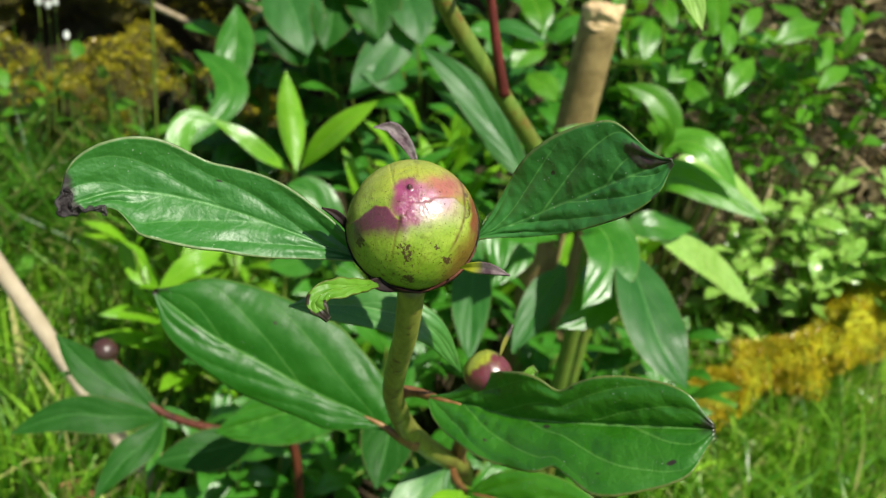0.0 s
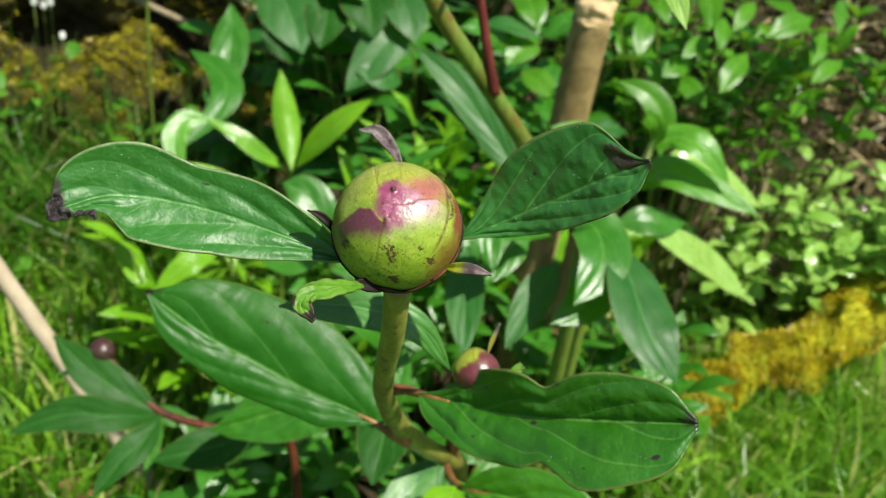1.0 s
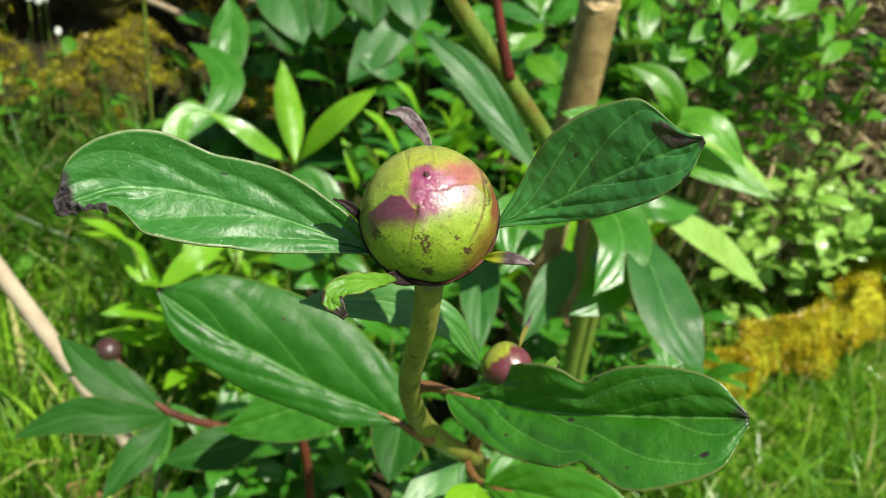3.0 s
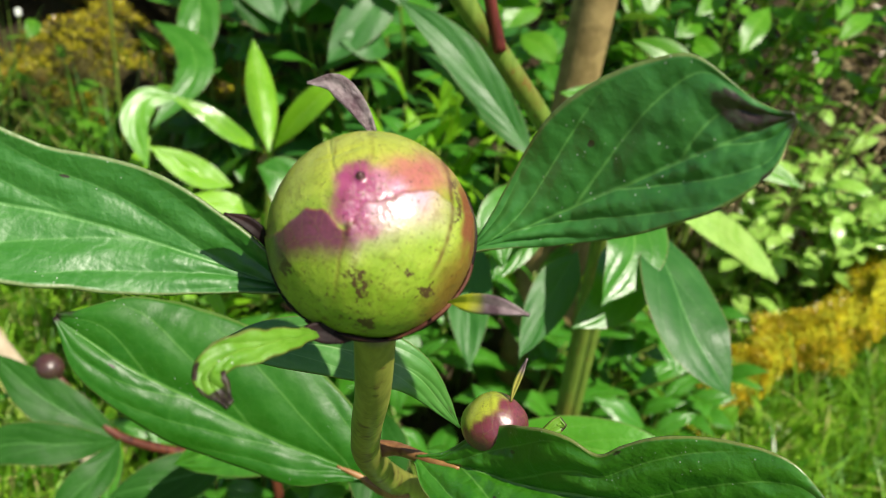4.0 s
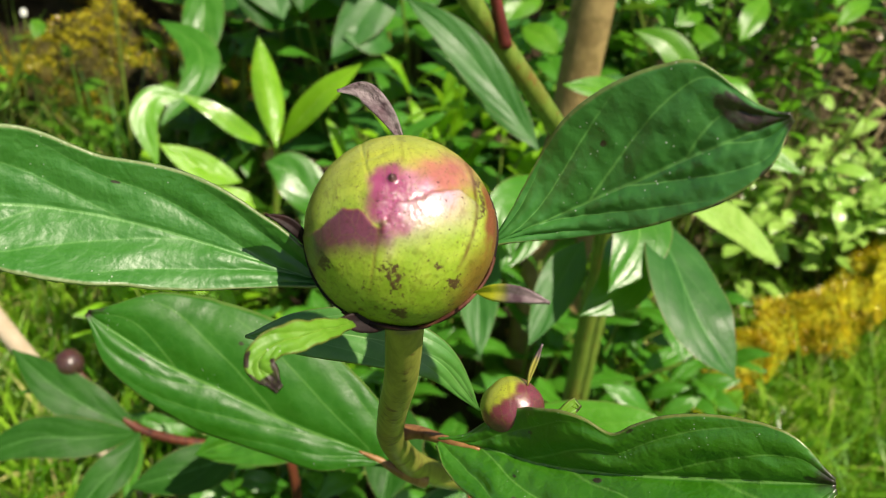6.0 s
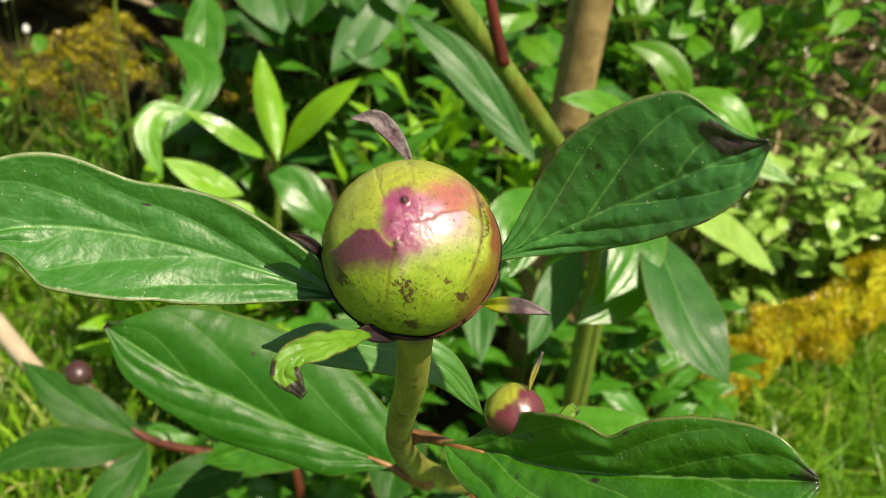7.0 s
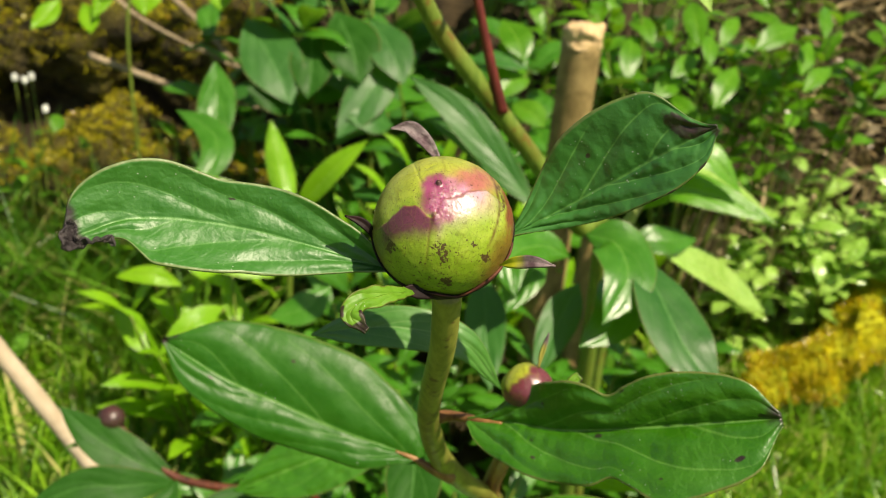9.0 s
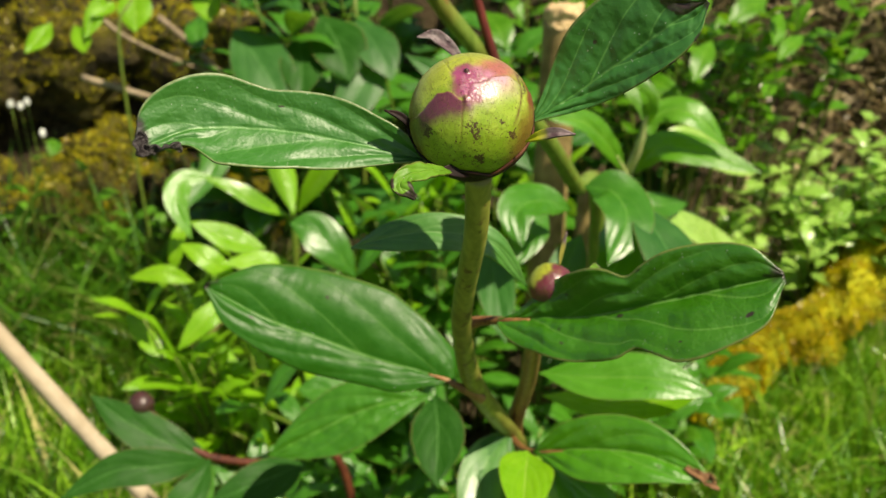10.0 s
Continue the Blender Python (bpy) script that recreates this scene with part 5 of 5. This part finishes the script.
while len(lawn) < 26000:
    x, y = random.uniform(-1.3, 1.1), random.uniform(0.55, 1.3)
    left, right = step(-0.12, -0.26, x + 0.1 * noise.noise(Vector((x * 4, y * 4, 7)))), step(0.24, 0.36, x + 0.25 * (1.0 - y)) * step(1.1, 0.95, y - 0.35 * (x - 0.5))
    if random.random() > max(left, right):
        continue
    if noise.noise(Vector((x * 9, y * 9, 3.0))) < -0.12 and random.random() < 0.8:
        continue
    a = random.random() * 6.283
    way = Vector((math.cos(a) * random.uniform(0, 0.5), math.sin(a) * random.uniform(0, 0.5), 1)).normalized()
    length = random.uniform(0.05, 0.16)
    lawn.append((Vector((x, y, ground_height(x, y) - 0.004)), way, length, random.uniform(0.0022, 0.0052), Vector((way.x, way.y, -0.5)) * length * random.uniform(0.1, 0.9)))
blades("grass", lawn, M_GRASS, "uneven unmown grass with some dry blades", "grass")

tall_grass = []
while len(tall_grass) < 5200:
    x, y = random.choice(((-0.9, -0.22), (0.28, 0.9)))[0] + random.random() * 0.66, random.uniform(0.6, 1.2)
    a = random.random() * 6.283
    way = Vector((math.cos(a) * random.uniform(0.1, 0.6), math.sin(a) * random.uniform(0.1, 0.6), 1)).normalized()
    length = random.uniform(0.10, 0.20)
    tall_grass.append((Vector((x, y, ground_height(x, y) - 0.004)), way, length, random.uniform(0.002, 0.005), Vector((way.x * 1.4, way.y * 1.4, -0.6)) * length * random.uniform(0.3, 0.9)))
for k in range(140):
    x, y = (random.uniform(0.30, 0.75), random.uniform(0.66, 1.0)) if k % 2 else (random.uniform(-0.8, -0.25), random.uniform(0.7, 1.15))
    a = random.random() * 6.283
    way = Vector((math.cos(a) * 0.6, math.sin(a) * 0.4, 1)).normalized()
    length = random.uniform(0.16, 0.26)
    tall_grass.append((Vector((x, y, ground_height(x, y) - 0.004)), way, length, random.uniform(0.004, 0.008), Vector((way.x * 1.2, way.y * 1.2, -0.8)) * length * random.uniform(0.5, 0.9)))
for k in range(700):
    x = random.uniform(0.26, 0.85)
    y = 0.66 + 0.52 * (x - 0.26) + random.uniform(-0.10, 0.10)
    a = random.random() * 6.283
    way = Vector((math.cos(a) * 0.6, math.sin(a) * 0.4, 1)).normalized()
    length = random.uniform(0.07, 0.16)
    tall_grass.append((Vector((x, y, ground_height(x, y) - 0.004)), way, length, random.uniform(0.002, 0.005), Vector((way.x * 1.4, way.y * 1.4, -0.6)) * length * random.uniform(0.3, 1.0)))
blades("grass", tall_grass, M_GRASS, "long bent grass blades standing above the rest", "grass")

back_grass = []
for k in range(3000):
    x, y = random.uniform(-1.0, -0.22), random.uniform(0.98, 1.26)
    a = random.random() * 6.283
    way = Vector((math.cos(a) * 0.5, math.sin(a) * 0.4 - 0.1, 1)).normalized()
    length = random.uniform(0.18, 0.34)
    back_grass.append((Vector((x, y, ground_height(x, y) - 0.004)), way, length, random.uniform(0.003, 0.007), Vector((way.x * 1.3, way.y * 1.3, -0.6)) * length * random.uniform(0.1, 0.7)))
blades("grass", back_grass, M_GRASS_SHADED, "tall grass at the foot of the bank, coloured dark for shade", "grass")

wide_lawn = []
while len(wide_lawn) < 14000:
    x, y = random.uniform(-2.6, 2.6), random.uniform(-2.0, 1.1)
    if -1.3 < x < 1.1 and y > 0.55:
        continue
    a = random.random() * 6.283
    way = Vector((math.cos(a) * 0.3, math.sin(a) * 0.3, 1)).normalized()
    length = random.uniform(0.05, 0.12)
    wide_lawn.append((Vector((x, y, ground_height(x, y) - 0.004)), way, length, random.uniform(0.006, 0.012), Vector((way.x, way.y, -0.4)) * length * random.uniform(0.2, 0.8)))
blades("grass", wide_lawn, M_GRASS, "uneven unmown grass with some dry blades", "grass")

straw = []
while len(straw) < 14000:
    x, y = random.uniform(0.22, 1.4), random.uniform(1.02, 1.85)
    if random.random() > 0.07 + 0.93 * step(0.48, 0.74, x):
        continue
    a = random.random() * 6.283
    way = Vector((math.cos(a), math.sin(a) * 0.6 - 0.2, random.uniform(-0.2, 0.9))).normalized()
    straw.append((Vector((x, y, ground_height(x, y) + random.uniform(0.0, 0.04))), way, random.uniform(0.015, 0.080), random.uniform(0.003, 0.011), Vector((random.gauss(0, 0.015), random.gauss(0, 0.015), -0.01))))
for k in range(80):
    x, y = random.uniform(0.26, 0.60), random.uniform(1.05, 1.3)
    straw.append((Vector((x, y, ground_height(x, y))), Vector((random.gauss(0, 0.12), random.gauss(0, 0.12), 1)).normalized(), random.uniform(0.2, 0.42), random.uniform(0.003, 0.007), Vector((random.gauss(0, 0.03), random.gauss(0, 0.03), 0))))
blades("dry_straw", straw, M_STRAW, "dry stalks and bleached bits on the bank", "straw")

litter = [shared_leaf(M_LITTER, 0.045, 0.024, k) for k in (0.4, 2.0)]
for k in range(110):
    x, y = random.uniform(-0.35, 0.9), random.uniform(0.62, 1.3)
    ob = new("dead_leaf", random.choice(litter))
    ob.matrix_basis = Matrix.Translation((x, y, ground_height(x, y) + 0.008)) @ Euler((random.gauss(0, 0.4), random.gauss(0, 0.4), random.random() * 6.28)).to_matrix().to_4x4() @ Matrix.Scale(random.uniform(0.5, 1.1), 4)
    tagged(ob, "brown dead leaf on the soil", "dead leaf", "dead leaves on the soil")

# ---- flowers in the grass and on the bank ----


def flower(at, petals, length, width, spread, name, label, heart=None, droop=0.0):
    """Petals round a heart on a thin stalk."""
    at = Vector(at)
    ob = thing(name, (at.x, at.y, ground_height(at.x, at.y)), label, "flower")
    part("stalk", tube([(at.x, at.y, ground_height(at.x, at.y) - 0.01), (at.x + 0.004, at.y, at.z * 0.6), at], [0.0008, 0.0007, 0.0006], 6, 8), M_STEM_OLIVE, ob)
    for k in range(petals):
        a = 2 * math.pi * k / petals + 0.3
        out = Vector((math.cos(a), math.sin(a), spread))
        tip = at + out.normalized() * length + Vector((0, 0, -droop))
        leaf(ob, M_PETAL, [at, (at + tip) / 2 + Vector((0, 0, 0.15 * length)), tip], width, (0, -0.3, 1), 10, 0.05, 0.1, nu=6, nv=2, name="petal")
    if heart:
        bm = bmesh.new()
        bmesh.ops.create_uvsphere(bm, u_segments=12, v_segments=8, radius=heart, matrix=Matrix.Translation(at) @ Matrix.Diagonal((1, 1, 0.6, 1)))
        part("heart", bm, M_YELLOW, ob, "yellow heart")
    return ob


flower((-0.3116, 0.9863, 0.0795), 9, 0.014, 0.007, 0.25, "daisy", "white daisy with a yellow heart in the grass", 0.0075)
for at in ((-0.4786, 1.1200, 0.3500), (-0.4694, 1.1250, 0.3460), (-0.4583, 1.1180, 0.3530), (-0.4468, 1.1200, 0.3130)):
    flower(at, 5, 0.010, 0.005, -3.5, "bell_flower", "small white hanging bell flower in front of the bank")
flower((0.4420, 0.8510, 0.0204), 5, 0.016, 0.010, 0.2, "withered_flower", "pale withered flower head in the grass")

# ---- broad weed leaves over the bank ----
bank = thing("bank_plant", (-0.3072, 1.0568, 0.0000), "round-leaved climbing weed in front of the bank", "plant")
part("stem", tube([(-0.3072, 1.0568, -0.0100), (-0.3236, 1.0426, 0.4085), (-0.3067, 1.0663, 0.4856)], [0.002, 0.0017, 0.0012], 6, 12), M_STEM_OLIVE, bank)
leaf(bank, M_BRIGHT, [(-0.3119, 1.0811, 0.4923), (-0.3046, 1.0590, 0.4708), (-0.3023, 1.0374, 0.4491)], 0.0392, (0.0, -0.7, 0.7), 12)
leaf(bank, M_BRIGHT, [(-0.2357, 1.0751, 0.4968), (-0.2252, 1.0542, 0.4787), (-0.2199, 1.0341, 0.4610)], 0.0316, (0.0, -0.7, 0.7), 12)
leaf(bank, M_BRIGHT, [(-0.3437, 1.0829, 0.4888), (-0.3487, 1.0609, 0.4647), (-0.3585, 1.0396, 0.4411)], 0.0227, (0.0, -0.7, 0.7), 12)
leaf(bank, M_BRIGHT, [(-0.3282, 1.0745, 0.4747), (-0.3379, 1.0623, 0.4701), (-0.3517, 1.0502, 0.4650)], 0.0189, (0.0, -0.7, 0.7), 12)
leaf(bank, M_BRIGHT, [(-0.4017, 1.0721, 0.4530), (-0.4109, 1.0556, 0.4395), (-0.4242, 1.0393, 0.4256)], 0.0253, (0.0, -0.7, 0.7), 12)
leaf(bank, M_BRIGHT, [(-0.3764, 1.0683, 0.4506), (-0.3651, 1.0503, 0.4387), (-0.3589, 1.0330, 0.4270)], 0.0215, (0.0, -0.7, 0.7), 12)
leaf(bank, M_PEONY, [(-0.1390, 1.0355, 0.4354), (-0.1602, 1.0181, 0.4173), (-0.1854, 1.0012, 0.3995)], 0.0442, (0.0, -0.7, 0.7), 12)
leaf(bank, M_PEONY, [(-0.1297, 1.0291, 0.4240), (-0.1418, 1.0082, 0.4005), (-0.1579, 0.9878, 0.3774)], 0.0474, (0.0, -0.7, 0.7), 12)

broad = thing("broad_plant", (-0.05, 1.02, 0.0), "dark broad-leaved plant in the shade behind the bed", "plant")
part("stem", tube([(-0.05, 1.02, -0.01), (-0.05, 1.03, 0.2), (-0.06, 1.04, 0.5)], [0.004, 0.003, 0.002], 8, 12), M_STEM_OLIVE, broad)
leaf(broad, M_BLUE, [(-0.1938, 1.0336, 0.4532), (-0.1621, 0.9908, 0.4234), (-0.1383, 0.9562, 0.3867)], 0.0662, (0.0, -0.75, 0.65), 14)
leaf(broad, M_SHADED, [(-0.0969, 1.0336, 0.4689), (-0.0789, 0.9947, 0.4438), (-0.0681, 0.9640, 0.4117)], 0.0632, (0.0, -0.75, 0.65), 14)
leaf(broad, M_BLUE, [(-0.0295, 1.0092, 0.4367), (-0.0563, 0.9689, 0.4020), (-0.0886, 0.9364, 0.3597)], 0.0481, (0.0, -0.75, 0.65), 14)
leaf(broad, M_SHADED, [(-0.1247, 1.0244, 0.4482), (-0.1197, 0.9875, 0.4245), (-0.1213, 0.9586, 0.3936)], 0.0481, (0.0, -0.75, 0.65), 14)
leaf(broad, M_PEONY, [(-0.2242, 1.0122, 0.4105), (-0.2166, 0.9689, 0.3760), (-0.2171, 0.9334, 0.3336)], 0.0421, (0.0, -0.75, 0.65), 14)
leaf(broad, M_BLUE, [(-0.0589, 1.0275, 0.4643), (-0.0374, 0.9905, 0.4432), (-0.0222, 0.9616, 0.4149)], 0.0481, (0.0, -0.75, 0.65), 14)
leaf(broad, M_SHADED, [(-0.1309, 0.9817, 0.3717), (-0.1548, 0.9710, 0.3897), (-0.1855, 0.9675, 0.3989)], 0.0421, (0.0, -0.75, 0.65), 14)
leaf(broad, M_BLUE, [(-0.0306, 0.9695, 0.3664), (-0.0523, 0.9546, 0.3773), (-0.0798, 0.9468, 0.3794)], 0.0361, (0.0, -0.75, 0.65), 14)
leaf(broad, M_FRESH, [(0.0821, 1.0214, 0.4764), (0.0951, 0.9905, 0.4646), (0.1026, 0.9675, 0.4456)], 0.0361, (0.0, -0.75, 0.65), 14)
leaf(broad, M_FRESH, [(0.1071, 0.9970, 0.4373), (0.0932, 0.9695, 0.4273), (0.0752, 0.9497, 0.4098)], 0.0361, (0.0, -0.75, 0.65), 14)
leaf(broad, M_WEED, [(0.0949, 0.9756, 0.3976), (0.1135, 0.9501, 0.3963), (0.1272, 0.9320, 0.3868)], 0.0301, (0.0, -0.75, 0.65), 14)

fresh = thing("leafy_plant", (0.36, 1.10, 0.0), "fresh green plant with hanging oval leaves before the bank", "plant")
for x, y, z in ((0.24, 1.06, 0.50), (0.32, 1.04, 0.46), (0.40, 1.03, 0.48), (0.46, 1.05, 0.44)):
    part("stem", tube([(0.36, 1.10, -0.01), ((0.36 + x) / 2, 1.09, 0.28), (x, y, z)], [0.0035, 0.0028, 0.0015], 6, 12), M_STEM_OLIVE, fresh)
leaf(fresh, M_FRESH, [(0.2429, 1.0662, 0.4594), (0.2332, 1.0350, 0.4434), (0.2265, 1.0104, 0.4193)], 0.0269, (0.1, -0.7, 0.7), 14)
leaf(fresh, M_FRESH, [(0.2917, 1.0191, 0.4249), (0.2701, 0.9967, 0.4225), (0.2524, 0.9806, 0.4116)], 0.0269, (0.1, -0.7, 0.7), 14)
leaf(fresh, M_FRESH, [(0.3105, 1.0308, 0.4487), (0.2887, 1.0076, 0.4448), (0.2709, 0.9907, 0.4325)], 0.0206, (0.0, -0.7, 0.7), 14)
leaf(fresh, M_FRESH, [(0.3147, 1.0228, 0.4759), (0.3073, 0.9957, 0.4676), (0.3038, 0.9754, 0.4514)], 0.0206, (0.2, -0.7, 0.7), 14)
leaf(fresh, M_FRESH, [(0.3615, 1.0711, 0.4872), (0.3438, 1.0445, 0.4782), (0.3304, 1.0245, 0.4611)], 0.0194, (0.1, -0.7, 0.7), 14)
leaf(fresh, M_FRESH, [(0.3676, 1.0520, 0.4342), (0.3769, 1.0287, 0.4354), (0.3901, 1.0118, 0.4280)], 0.0200, (-0.2, -0.7, 0.7), 14)
leaf(fresh, M_FRESH, [(0.4118, 1.0222, 0.4906), (0.3792, 0.9988, 0.4847), (0.3517, 0.9820, 0.4709)], 0.0269, (0.0, -0.7, 0.7), 14)
leaf(fresh, M_FRESH, [(0.4552, 1.0725, 0.4643), (0.4400, 1.0449, 0.4537), (0.4298, 1.0236, 0.4349)], 0.0244, (0.3, -0.7, 0.7), 14)
leaf(fresh, M_FRESH, [(0.4554, 1.0079, 0.4520), (0.4300, 0.9840, 0.4464), (0.4100, 0.9664, 0.4325)], 0.0200, (-0.2, -0.7, 0.7), 14)
leaf(fresh, M_FRESH, [(0.3662, 1.0624, 0.4931), (0.3793, 1.0393, 0.4951), (0.3962, 1.0228, 0.4891)], 0.0188, (0.1, -0.7, 0.7), 14)
leaf(fresh, M_FRESH, [(0.2439, 1.0892, 0.4798), (0.2504, 1.0608, 0.4714), (0.2598, 1.0388, 0.4544)], 0.0225, (-0.1, -0.7, 0.7), 14)
leaf(fresh, M_FRESH, [(0.2861, 1.0220, 0.5105), (0.2843, 0.9911, 0.4964), (0.2861, 0.9669, 0.4744)], 0.0269, (-0.3, -0.7, 0.7), 14)
leaf(fresh, M_FRESH, [(0.3379, 0.9838, 0.4516), (0.3181, 0.9552, 0.4385), (0.3026, 0.9331, 0.4174)], 0.0257, (-0.1, -0.7, 0.7), 14)
leaf(fresh, M_FRESH, [(0.4330, 1.0122, 0.5171), (0.4226, 0.9851, 0.5083), (0.4172, 0.9649, 0.4920)], 0.0200, (0.3, -0.7, 0.7), 14)
leaf(fresh, M_FRESH, [(0.2797, 1.0399, 0.3986), (0.2956, 1.0127, 0.3939), (0.3145, 0.9918, 0.3804)], 0.0269, (-0.1, -0.7, 0.7), 14)
leaf(fresh, M_FRESH, [(0.2411, 1.0452, 0.4220), (0.2479, 1.0159, 0.4122), (0.2575, 0.9931, 0.3938)], 0.0194, (0.1, -0.7, 0.7), 14)
